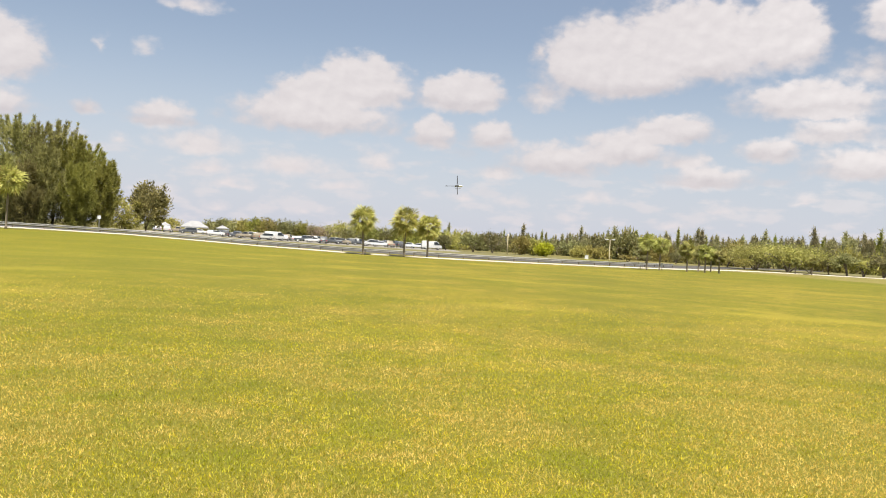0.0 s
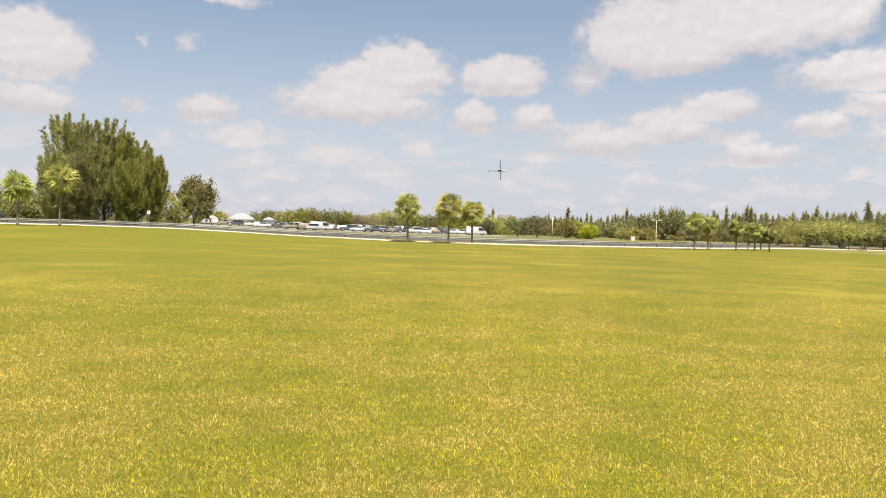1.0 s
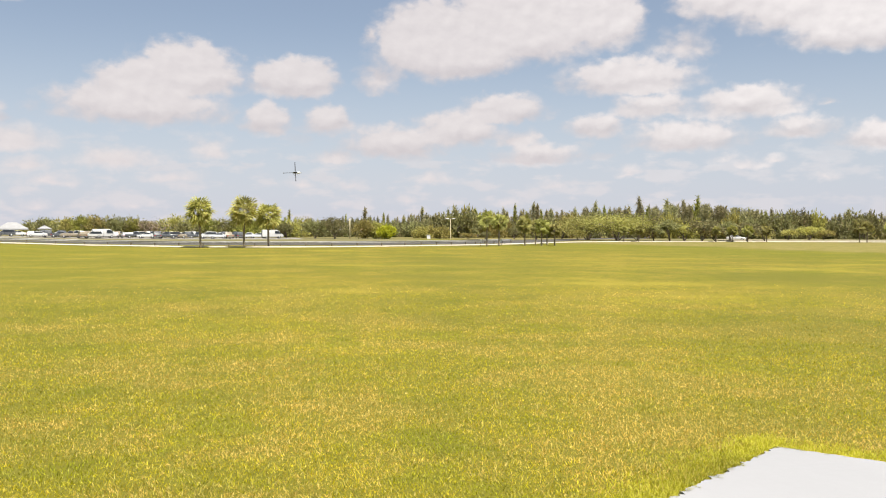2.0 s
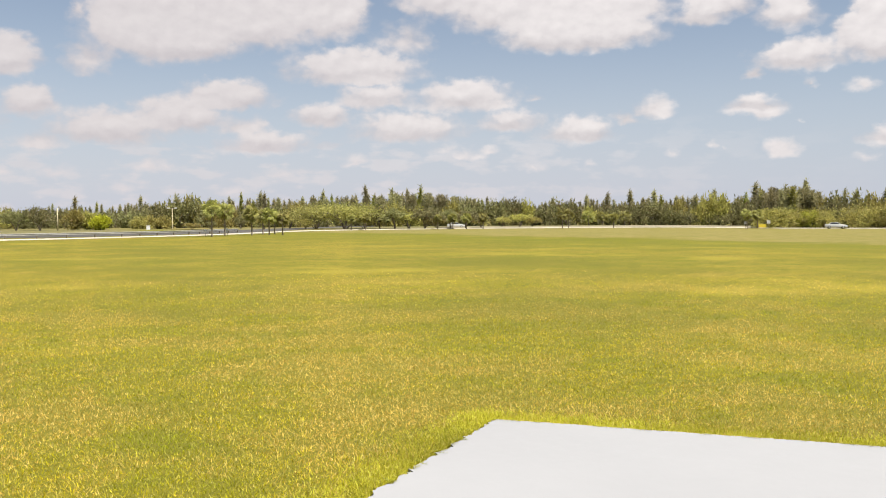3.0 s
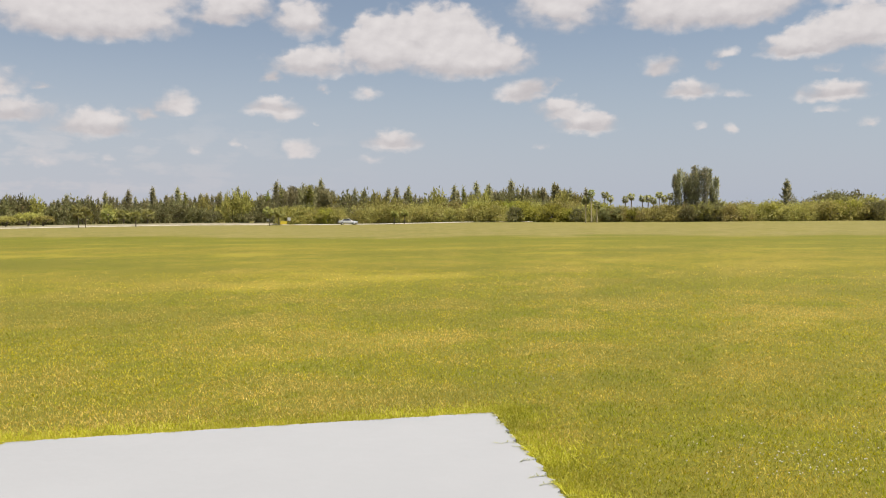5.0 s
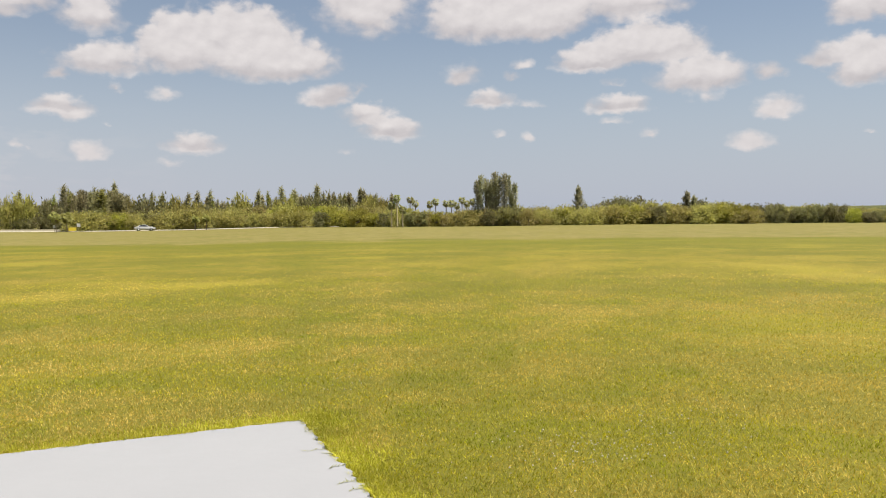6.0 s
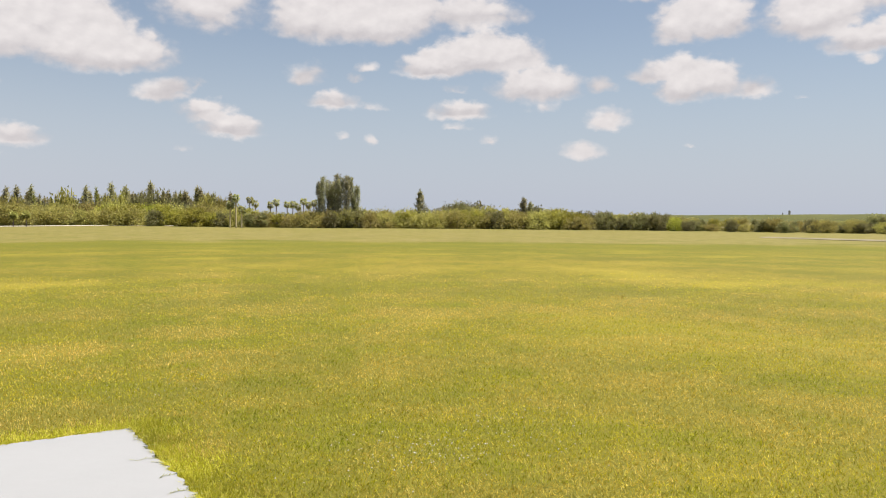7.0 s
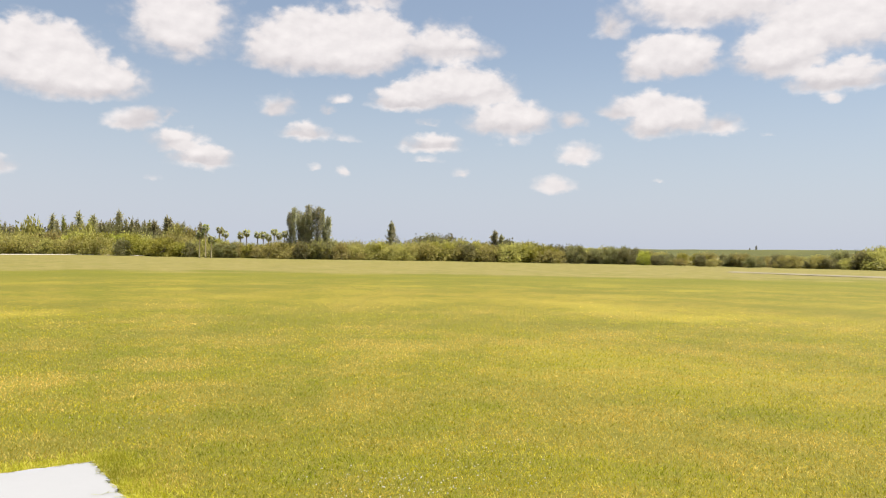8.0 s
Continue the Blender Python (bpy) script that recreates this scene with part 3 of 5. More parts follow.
ribbon("path", PATH, 2.2, LIMEROCK, 0.16, "pale limerock footpath along the edge of the lawn", "footpath", 0.15)
ribbon("road", ROAD, 15.0, ASPHALT, 0.14, "grey two-lane asphalt park road behind a guard rail", "road", 0.1)
ribbon("rough_verge", [(15, 222), (20, 232), (26, 244), (34, 252), (42, 254), (49, 250), (56, 238)], 54.0, ROUGH_GRASS, 0.10, "dull worn grass beyond the footpath", "grass verge", 2.0)
ribbon("rough_verge", [(-44, 214), (-32, 218), (-20, 228), (-12, 228), (-4, 222), (3.5, 222), (10, 228)], 112.0, ROUGH_GRASS, 0.05, "dull green grass between the road and the car park", "grass verge", 2.0)
ribbon("verge_track", [(30, 232), (36, 236), (42, 244), (47, 246), (51, 240)], 34.0, SAND, 0.18, "bare sandy open ground before the woods", "bare ground", 2.5)
ribbon("parking_lot", [(-16, 262), (-10, 252), (-4, 246), (3, 246)], 46.0, GRAVEL, 0.15, "grey gravel car park beyond the road", "car park", 1.5)
ribbon("sand_strip", [(104.6, 127), (106, 125), (107.7, 123), (111.3, 118), (115, 115), (121, 113)], 2.6, SAND, 0.16, "thin pale sandy strip across the rough grass", "track", 0.3)


def build_berm():
    """A long low grassed embankment on the eastern skyline."""
    rows = []
    for k in range(70):
        az = 82 + k * 0.7
        crest = (0.9 + 4.2 * smooth(82, 96, az) + 1.6 * smooth(98, 112, az)) * (1 + 0.05 * noise.noise((k * 0.4, 0, 0)))
        row = []
        for d, h in ((640, 0.0), (665, 0.35), (690, 0.85), (700, 1.0), (708, 1.0), (730, 0.6), (760, 0.0)):
            x, y = at(az, d)
            row.append((x, y, ground_z(x, y) + h * crest - (0.4 if h == 0 else 0)))
        rows.append(row)
    tagged(grid_mesh("backdrop_embankment", rows, BERM), "long low olive-green grassed embankment on the skyline", "embankment", "", "structure")


build_berm()

# the concrete pad
PAD_CORNERS = [(4.20, 6.32), (6.84, 3.29), (3.66, 0.88), (1.02, 4.05)]


def build_pad():
    bm = bmesh.new()
    rng = random.Random(5)
    ring = []
    for i in range(4):
        a, b = Vector(PAD_CORNERS[i]), Vector(PAD_CORNERS[(i + 1) % 4])
        for k in range(150):
            q = a.lerp(b, k / 150)
            if k:
                inward = Vector((b.y - a.y, a.x - b.x)).normalized()
                ragged = (0.010, 0.034, 0.02, 0.034)[i]
                q += inward * ragged * (0.7 + noise.noise((k * 0.23, i * 7.0, 0.4)) + 1.1 * noise.noise((k * 0.9, i * 5.0, 2.0)) + rng.uniform(-0.4, 0.4))
            ring.append((q.x, q.y))
    top = [bm.verts.new((x, y, 0.03)) for x, y in ring]
    low = [bm.verts.new((x, y, -0.12)) for x, y in ring]
    bm.faces.new(top[::-1])
    for i in range(len(ring)):
        j = (i + 1) % len(ring)
        bm.faces.new((top[i], top[j], low[j], low[i]))
    bmesh.ops.recalc_face_normals(bm, faces=bm.faces)
    tagged(part("concrete_pad", bm, CONCRETE), "bright sunlit square concrete pad set into the lawn", "concrete pad")


build_pad()


def inside_pad(x, y, grow=0.0):
    """Signed depth of points inside the pad (arrays)."""
    depth = np.full(np.shape(x), 1e9)
    for i in range(4):
        (ax, ay), (bx, by) = PAD_CORNERS[i], PAD_CORNERS[(i + 1) % 4]
        ln = math.hypot(bx - ax, by - ay)
        depth = np.minimum(depth, -((bx - ax) * (y - ay) - (by - ay) * (x - ax)) / ln)
    return depth + grow


def blades_at(x, y, z, rng, length, width, lean):
    n = len(x)
    turn, tip = rng.uniform(0, 2 * np.pi, n), rng.uniform(0, 2 * np.pi, n)
    ln = length * rng.uniform(0.5, 1.3, n)
    tilt = lean * rng.uniform(0.2, 1.0, n)
    wx, wy = np.cos(turn) * width / 2, np.sin(turn) * width / 2   # width may vary blade by blade
    base = np.stack([x, y, z], 1)
    side = np.stack([wx, wy, np.zeros(n)], 1)
    top = base + np.stack([np.cos(tip) * np.sin(tilt) * ln, np.sin(tip) * np.sin(tilt) * ln, np.cos(tilt) * ln], 1)
    return np.stack([base - side, base + side, top], 1)


def build_lawn_blades():
    rng = np.random.default_rng(11)
    tris = []
    n = 1270000
    d = (4.2 ** 0.4 + rng.uniform(0, 1, n) * (34 ** 0.4 - 4.2 ** 0.4)) ** 2.5
    fade = np.clip((d - 7) / 26, 0, 1)
    d = d[rng.uniform(0, 1, n) > fade * fade * (3 - 2 * fade)]
    a = np.radians(rng.uniform(-38, 122, len(d)))
    x, y = d * np.sin(a), d * np.cos(a)
    keep = inside_pad(x, y) < -0.01
    x, y, d = x[keep], y[keep], d[keep]
    s = np.clip((d - 14) / 86, 0, 1)
    z = -0.8 * s * s * (3 - 2 * s) - 0.004
    tris.append(blades_at(x, y, z, rng, 0.038, 0.0074 * (d / 5.0) ** 0.48, 1.5))
    # round the rest of the stand
    n = 190000
    a, d = np.radians(rng.uniform(-180, 180, n)), 13 * rng.uniform(0, 1, n) ** 0.6
    turn = np.degrees(a)
    keep = ((turn < -38) | (turn > 122) | (d < 4.25)) & (inside_pad(d * np.sin(a), d * np.cos(a)) < -0.01) & (rng.uniform(0, 1, n) > (d / 13) ** 3)
    x, y = (d * np.sin(a))[keep], (d * np.cos(a))[keep]
    tris.append(blades_at(x, y, np.full(len(x), -0.004), rng, 0.031, 0.0075, 1.42))
    tagged(soup("lawn_grass", np.concatenate(tris), BLADES), "short mown grass blades, green mixed with straw", "grass", "", "stuff")
    # lush uncut fringe round the pad
    edge = []
    for i in range(4):
        (ax, ay), (bx, by) = PAD_CORNERS[i], PAD_CORNERS[(i + 1) % 4]
        n = 15000
        k, off = rng.uniform(-0.07, 1.07, n), np.abs(rng.normal(0, 0.21, n))
        ln = math.hypot(bx - ax, by - ay)
        ox, oy = -(by - ay) / ln, (bx - ax) / ln
        x, y = ax + (bx - ax) * k + ox * off, ay + (by - ay) * k + oy * off
        far = inside_pad(x, y) < 0.0
        edge.append(blades_at(x[far], y[far], np.full(far.sum(), -0.002), rng, 0.046, 0.0088, 1.5))
    # tufts that lean in over the rim
    for i in range(4):
        (ax, ay), (bx, by) = PAD_CORNERS[i], PAD_CORNERS[(i + 1) % 4]
        ln = math.hypot(bx - ax, by - ay)
        n = 5200
        k = rng.uniform(0, 1, n)
        wave = np.sin(k * 61 + i) + np.sin(k * 143 + 2 * i) + np.sin(k * 27)
        keep = wave + rng.normal(0, 0.5, n) > 0.9
        k = k[keep]
        n = len(k)
        inx, iny = (by - ay) / ln, -(bx - ax) / ln
        turn = rng.normal(0, 0.6, n)
        gx, gy = inx * np.cos(turn) - iny * np.sin(turn), inx * np.sin(turn) + iny * np.cos(turn)
        reach = rng.uniform(0.02, 0.085, n)
        base = np.stack([ax + (bx - ax) * k - inx * 0.012, ay + (by - ay) * k - iny * 0.012, np.full(n, 0.012)], 1)
        tip = base + np.stack([gx * reach, gy * reach, rng.uniform(0.020, 0.036, n)], 1)
        side = np.stack([-gy, gx, np.zeros(n)], 1) * 0.004
        edge.append(np.stack([base - side, base + side, tip], 1))
    tagged(soup("fringe_grass", np.concatenate(edge), FRINGE), "lush yellow-green uncut grass fringing the concrete pad", "grass", "", "stuff")


build_lawn_blades()


def build_runners():
    """Creeping grass runners that reach over the pad's edges."""
    rng = np.random.default_rng(4)
    tris = []
    starts = [(1, 0.10, 0.12), (1, 0.17, 0.10), (1, 0.26, 0.36), (1, 0.29, 0.16), (1, 0.37, 0.22), (1, 0.47, 0.27), (1, 0.51, 0.22), (1, 0.58, 0.1), (1, 0.66, 0.14), (1, 0.75, 0.2),
              (3, 0.12, 0.1), (3, 0.62, 0.12), (3, 0.70, 0.14), (3, 0.80, 0.12), (3, 0.88, 0.10), (3, 0.5, 0.09), (0, 0.64, 0.07), (0, 0.28, 0.05), (0, 0.8, 0.05), (0, 0.9, 0.06)]
    for side, k, reach in starts:
        (ax, ay), (bx, by) = PAD_CORNERS[side], PAD_CORNERS[(side + 1) % 4]
        ln = math.hypot(bx - ax, by - ay)
        inward = np.array([(by - ay) / ln, -(bx - ax) / ln])
        along = np.array([(bx - ax) / ln, (by - ay) / ln])
        p = np.array([ax + (bx - ax) * k, ay + (by - ay) * k]) - inward * 0.05
        curl = rng.uniform(-1.2, 1.2)
        steps = max(4, int((reach * 0.62 + 0.06) / 0.018))
        for i in range(steps):
            q = p + (inward + along * (curl * i / steps * 0.7 + 0.35 * math.sin(i * 0.9 + curl * 5))) * 0.018
            w = np.array([-(q - p)[1], (q - p)[0]]) / 0.018 * 0.0034
            z = 0.034 + 0.004 * math.sin(i)
            tris += [[(*(p - w), z), (*(p + w), z), (*(q + w), z)], [(*(p - w), z), (*(q + w), z), (*(q - w), z)]]
            for _ in range(2 if rng.random() < 0.75 else 0):
                a, l = rng.uniform(0, 2 * np.pi), rng.uniform(0.014, 0.030)
                t = np.array([math.cos(a), math.sin(a)]) * l
                v = np.array([-t[1], t[0]]) * 0.16
                tris.append([(*(p - v), z), (*(p + v), z), (*(p + t), z + rng.uniform(0.002, 0.02))])
            p = q
    tagged(soup("grass_runners", np.array(tris), RUNNER), "thin grass runners creeping over the edge of the concrete pad", "grass", "", "stuff")
    # clover heads among the grass
    n = 210
    centres = np.array([at(83, 6.3), at(81, 6.6), at(86, 6.6), at(89, 7.0), at(79, 6.4), at(66, 9.4), at(90, 7.6)])
    c = centres[rng.integers(0, len(centres), n)] + rng.normal(0, 0.33, (n, 2))
    c = c[inside_pad(c[:, 0], c[:, 1]) < -0.1]
    heads = []
    for x, y in c:
        r = rng.uniform(0.0035, 0.0075)
        z = rng.uniform(0.03, 0.05)
        ring = [(x + r * math.cos(k * 1.257), y + r * math.sin(k * 1.257), z) for k in range(5)]
        for k in range(5):
            heads += [[ring[k], ring[(k + 1) % 5], (x, y, z + r)], [ring[(k + 1) % 5], ring[k], (x, y, z - r)]]
    tagged(soup("clover_flowers", np.array(heads), CLOVER), "tiny white clover heads scattered in the grass", "wildflowers", "", "stuff")


build_runners()


# ---- plants ----
def sprays(centres, outward, rng, count, length, width, spread, droop=0.0):
    """Loose leaf sprays round clump centres: thin triangles that point outward and scatter."""
    c = np.repeat(centres, count, 0)
    o = np.repeat(outward, count, 0)
    n = len(c)
    base = c + rng.normal(0, 1, (n, 3)) * np.reshape(np.repeat(spread, count, 0) if np.ndim(spread) else np.full(n, spread), (-1, 1))
    way = o + rng.normal(0, 0.55, (n, 3)) - np.array([0, 0, droop])
    way /= np.linalg.norm(way, axis=1)[:, None]
    side = np.cross(way, rng.normal(0, 1, (n, 3)))
    side /= np.linalg.norm(side, axis=1)[:, None] + 1e-9
    ln, wd = length * rng.uniform(0.6, 1.4, (n, 1)), width * rng.uniform(0.6, 1.4, (n, 1))
    return np.stack([base - side * wd / 2, base + side * wd / 2, base + way * ln], 1)


def trunk_mesh(rng, height, radius, lean=0.03, limbs=()):
    bm = bmesh.new()
    n = 6
    dx, dy = rng.normal(0, lean, 2) * height
    pts = [(dx * (i / n) ** 2, dy * (i / n) ** 2, height * i / n - (0.3 if i == 0 else 0)) for i in range(n + 1)]
    tube_into(bm, pts, [radius * (1.25 if i == 0 else 1) * (1 - 0.85 * i / n) for i in range(n + 1)], 7)
    for z, az, reach, up in limbs:
        k = z / height
        p = np.array([dx * k * k, dy * k * k, z])
        q = p + np.array([math.cos(az) * reach * 0.5, math.sin(az) * reach * 0.5, reach * up * 0.35])
        r = p + np.array([math.cos(az) * reach, math.sin(az) * reach, reach * up])
        tube_into(bm, [tuple(p), tuple(q), tuple(r)], [radius * 0.35, radius * 0.24, radius * 0.08], 5, False)
    return bm


def plumes(rng, height, spread, tiers, per, bare, tops, size, taper=1.6, spire=0.30, steep=1.0):
    """Centres and directions of needle tufts: upswept plumes round a stem, and leaders that end in thin spires."""
    centres, ways, limbs = [], [], []
    for i in range(tiers):
        k = ((i + rng.uniform(0, 1)) / tiers) ** 1.1
        z = height * (bare + (0.9 - bare) * k)
        reach = height * spread * (0.55 + 0.45 * math.sin(math.pi * (0.15 + 0.55 * k))) * (1 - (0.86 if taper > 1 else 0.96) * k ** taper)
        for _ in range(per):
            a = rng.uniform(0, 2 * math.pi)
            r = reach * rng.choice((0.45, 0.7, 0.95, 1.1, 1.35)) * rng.uniform(0.8, 1.1)
            up = rng.uniform(0.3, 0.95) * steep
            for t in (0.3, 0.55, 0.8, 1.0):
                centres.append((math.cos(a) * r * t, math.sin(a) * r * t, z + r * up * t ** 1.5))
                ways.append((math.cos(a) * 0.8, math.sin(a) * 0.8, 0.45 + 0.8 * t))
            if rng.random() < 0.12:
                limbs.append((z, a, r, up))
    for lead in range(tops):
        off = np.array([0.0, 0.0]) if lead == 0 else rng.normal(0, 0.26, 2) * spread * height
        tip = height * (1.0 if lead == 0 else rng.uniform(0.82, 0.95))
        for z in np.linspace(tip - spire * height, tip - size * 0.4, 18):
            near = (tip - z) / (spire * height)
            centres.append((off[0] + rng.normal(0, 0.022 * height * near), off[1] + rng.normal(0, 0.022 * height * near), z))
            ways.append((rng.normal(0, 0.35), rng.normal(0, 0.35), 1.5))
    return np.array(centres), np.array(ways), limbs


def feathers(rng, height, radius, count, low=0.03, steep=0.5, thick=0.42, nodes=9, crown=0.85, point=0.0):
    """Long plumes that leave the stem, bend upward and thin out to a feathered tip: centres, directions, tuft spread, limbs."""
    centres, ways, fat, limbs = [], [], [], []
    for i in range(count):
        k = (i + rng.uniform(0, 1)) / count
        z0 = height * (low + (0.86 - low) * k ** 0.85)
        a = rng.uniform(0, 2 * math.pi)
        full = math.sin(math.pi * (0.16 + 0.62 * k)) ** 0.7 * (1 - (1 - crown * 0.4) * k ** 2.2) * (1 - k) ** point
        reach = radius * full * rng.uniform(0.55, 1.12)
        tip = min(height * rng.uniform(0.95, 1.0), z0 + reach * steep * rng.uniform(0.8, 1.5) + height * 0.09)
        sway = rng.normal(0, 0.12) * reach
        for t in np.linspace(0.12, 1.0, nodes):
            out = reach * (1 - (1 - t) ** 1.6)
            centres.append((math.cos(a) * out - math.sin(a) * sway * t * t, math.sin(a) * out + math.cos(a) * sway * t * t, z0 + (tip - z0) * t ** 1.7))
            ways.append((math.cos(a) * (1.1 - 0.7 * t), math.sin(a) * (1.1 - 0.7 * t), 0.15 + 1.1 * t))
            fat.append(thick * (1.1 - 0.95 * t ** 1.4) * rng.uniform(0.7, 1.2))
        if rng.random() < 0.4:
            limbs.append((z0, a, reach * 0.8, steep * 0.7))
    for t in np.linspace(0.42, 0.99, nodes * 3):
        centres.append((rng.normal(0, 0.1), rng.normal(0, 0.1), height * t)), ways.append((0, 0, 1.5)), fat.append(thick * (1.06 - t) ** 0.5 * 0.85)
    return np.array(centres), np.array(ways), np.array(fat), limbs


def feather_pine(m, seed, mat, label, group, height, radius, count, tufts, size, low=0.03, steep=0.5, thick=0.42, nodes=9, fine=0.2, crown=0.85, point=0.0):
    """A casuarina built of separate bending plumes, with gaps between them and a ragged feathered outline."""
    rng = np.random.default_rng(seed)
    tree = thing("pine_tree", m, label, "pine tree", group)
    c, w, fat, limbs = feathers(rng, height, radius, count, low, steep, thick, nodes, crown, point)
    part("trunk", trunk_mesh(rng, height * 0.92, max(0.09, height * 0.014), 0.006, limbs[:24]), BARK, tree, smooth_faces=True)
    soup("crown", sprays(c, w, rng, tufts, size, size * fine, fat, 0.03), mat, tree)
    return tree


def she_oak(m, seed, mat, label, group="", height=10.0, spread=0.16, tiers=34, per=9, tufts=5, size=0.42, bare=0.08, category="pine tree", tops=2, taper=1.6, spire=0.30, fine=0.24, fluff=0.22, steep=1.0):
    """A tall feathery casuarina: a straight stem, upswept plumes of thin needles, several leaders, a broken spiky outline."""
    rng = np.random.default_rng(seed)
    tree = thing("pine_tree", m, label, category, group)
    centres, ways, limbs = plumes(rng, height, spread, tiers, per, bare, tops, size, taper, spire, steep)
    part("trunk", trunk_mesh(rng, height * 0.94, height * 0.015, 0.01, limbs[:26]), BARK, tree, smooth_faces=True)
    soup("crown", sprays(centres, ways, rng, tufts, size, size * fine, size * fluff, 0.05), mat, tree)
    return tree


def broad_tree(name, m, seed, mat, label, category, group="", height=4.6, width=5.4, stem=0.28, clumps=46, per=34, size=0.36, flat=1.0, stems=3):
    """A round or spreading tree or shrub: branching stems and a crown of leaf clumps with gaps."""
    rng = np.random.default_rng(seed)
    tree = thing(name, m, label, category, group)
    bm = bmesh.new()
    centres, ways = [], []
    mid = height * (stem + (1 - stem) * 0.45)
    lobes = [(rng.normal(0, width * 0.20), rng.normal(0, width * 0.20), mid + rng.uniform(-0.12, 0.14) * height, rng.uniform(0.5, 0.8)) for _ in range(5)]
    for i in range(clumps):
        lx, ly, lz, ls = lobes[i % 5]
        v = rng.normal(0, 1, 3)
        v /= np.linalg.norm(v)
        v[2] = v[2] if v[2] > (-0.45 if stem > 0.1 else -0.92) else -v[2] * 0.6
        r = rng.uniform(0.72, 1.05)
        centres.append((lx + v[0] * width * 0.5 * ls * r, ly + v[1] * width * 0.5 * ls * r, min(height * 0.97, lz + v[2] * height * (1 - stem) * 0.52 * flat * r)))
        ways.append((v[0], v[1], v[2] + 0.4))
    for i in range(stems):
        a = 2 * math.pi * i / stems + rng.uniform(-0.5, 0.5)
        lx, ly, lz, _ = lobes[i % 5]
        tube_into(bm, [(0.12 * math.cos(a), 0.12 * math.sin(a), -0.2), (lx * 0.4, ly * 0.4, lz * 0.55), (lx, ly, lz)], [0.13, 0.09, 0.04], 6, False)
        for _ in range(3):
            c = centres[int(rng.integers(0, len(centres)))]
            tube_into(bm, [(lx * 0.6, ly * 0.6, lz * 0.7), ((lx + c[0]) / 2, (ly + c[1]) / 2, (lz + c[2]) / 2 + 0.1), c], [0.06, 0.045, 0.015], 5, False)
    part("trunk", bm, BARK, tree, smooth_faces=True)
    soup("crown", sprays(np.array(centres), np.array(ways), rng, per, size, size * 0.62, width * 0.075, 0.1), mat, tree)
    return tree


def fan_palm(m, seed, label, group, height=7.0, crown=1.9, fronds=34, thick=0.14, leaf=None, bark=None, skirt=True):
    """A cabbage palm: a straight ringed trunk and a round head of folded fan fronds."""
    rng = np.random.default_rng(seed)
    palm = thing("palm_tree", m, label, "palm tree", group)
    top = height - crown * 1.05
    bm = bmesh.new()
    n = 16
    bend = rng.normal(0, 0.012, 2) * height
    tube_into(bm, [(bend[0] * (i / n) ** 2, bend[1] * (i / n) ** 2, top * i / n - (0.2 if i == 0 else 0)) for i in range(n + 1)],
              [thick * (1.3 if i == 0 else 1.0 + 0.10 * (i % 2) + (0.35 if i > n - 3 else 0)) for i in range(n + 1)], 9)
    part("trunk", bm, bark or PALM_BARK, palm, smooth_faces=True)
    hub = np.array([bend[0], bend[1], top])
    tris = []
    for i in range(fronds):
        a = i * 2.39996 + rng.uniform(-0.2, 0.2)
        lift = math.asin(-0.88 + 1.85 * i / fronds) + rng.uniform(-0.14, 0.14)
        out = np.array([math.cos(a) * math.cos(lift), math.sin(a) * math.cos(lift), math.sin(lift)])
        side = np.array([-math.sin(a), math.cos(a), 0.0])
        up = np.cross(out, side) * -1
        twist = rng.uniform(-1.1, 1.1)
        side, up = side * math.cos(twist) + up * math.sin(twist), up * math.cos(twist) - side * math.sin(twist)
        stalk = crown * rng.uniform(0.34, 0.62)
        base = hub + np.array([0, 0, 0.25]) * (i / fronds) + out * stalk
        tris += [[hub - side * 0.03, hub + side * 0.03, base + side * 0.02], [hub - side * 0.03, base + side * 0.02, base - side * 0.02]]
        blade = crown * rng.uniform(0.50, 0.68)
        for k in range(13):
            s = math.radians(-100 + 200 * k / 12)
            way = out * math.cos(s) + side * math.sin(s)
            fold = up * 0.10 * (1 if k % 2 else -1)
            ln = blade * (0.72 + 0.28 * math.cos(s))
            tip = base + way * ln + np.array([0, 0, -0.16 * ln]) + fold * 0.3
            knee = base + way * ln * 0.55 + fold
            w = np.cross(way, up) * 0.10
            tris += [[base, knee - w, knee + w], [knee + w, knee - w, tip]]
    soup("crown", np.array(tris), leaf or FROND, palm)
    if skirt:
        dead = []
        for i in range(9):
            a = i * 0.7 + rng.uniform(-0.2, 0.2)
            out = np.array([math.cos(a), math.sin(a), 0])
            side = np.array([-math.sin(a), math.cos(a), 0])
            p = hub + out * thick
            q = hub + out * crown * 0.34 + np.array([0, 0, -crown * 0.34])
            t = hub + out * crown * 0.36 + np.array([0, 0, -crown * 0.72])
            dead += [[p - side * 0.03, p + side * 0.03, q + side * 0.14], [q - side * 0.14, q + side * 0.14, t]]
        soup("dead_fronds", np.array(dead), BARE, palm, "dry brown hanging fronds")
    return palm


RNG = random.Random(21)

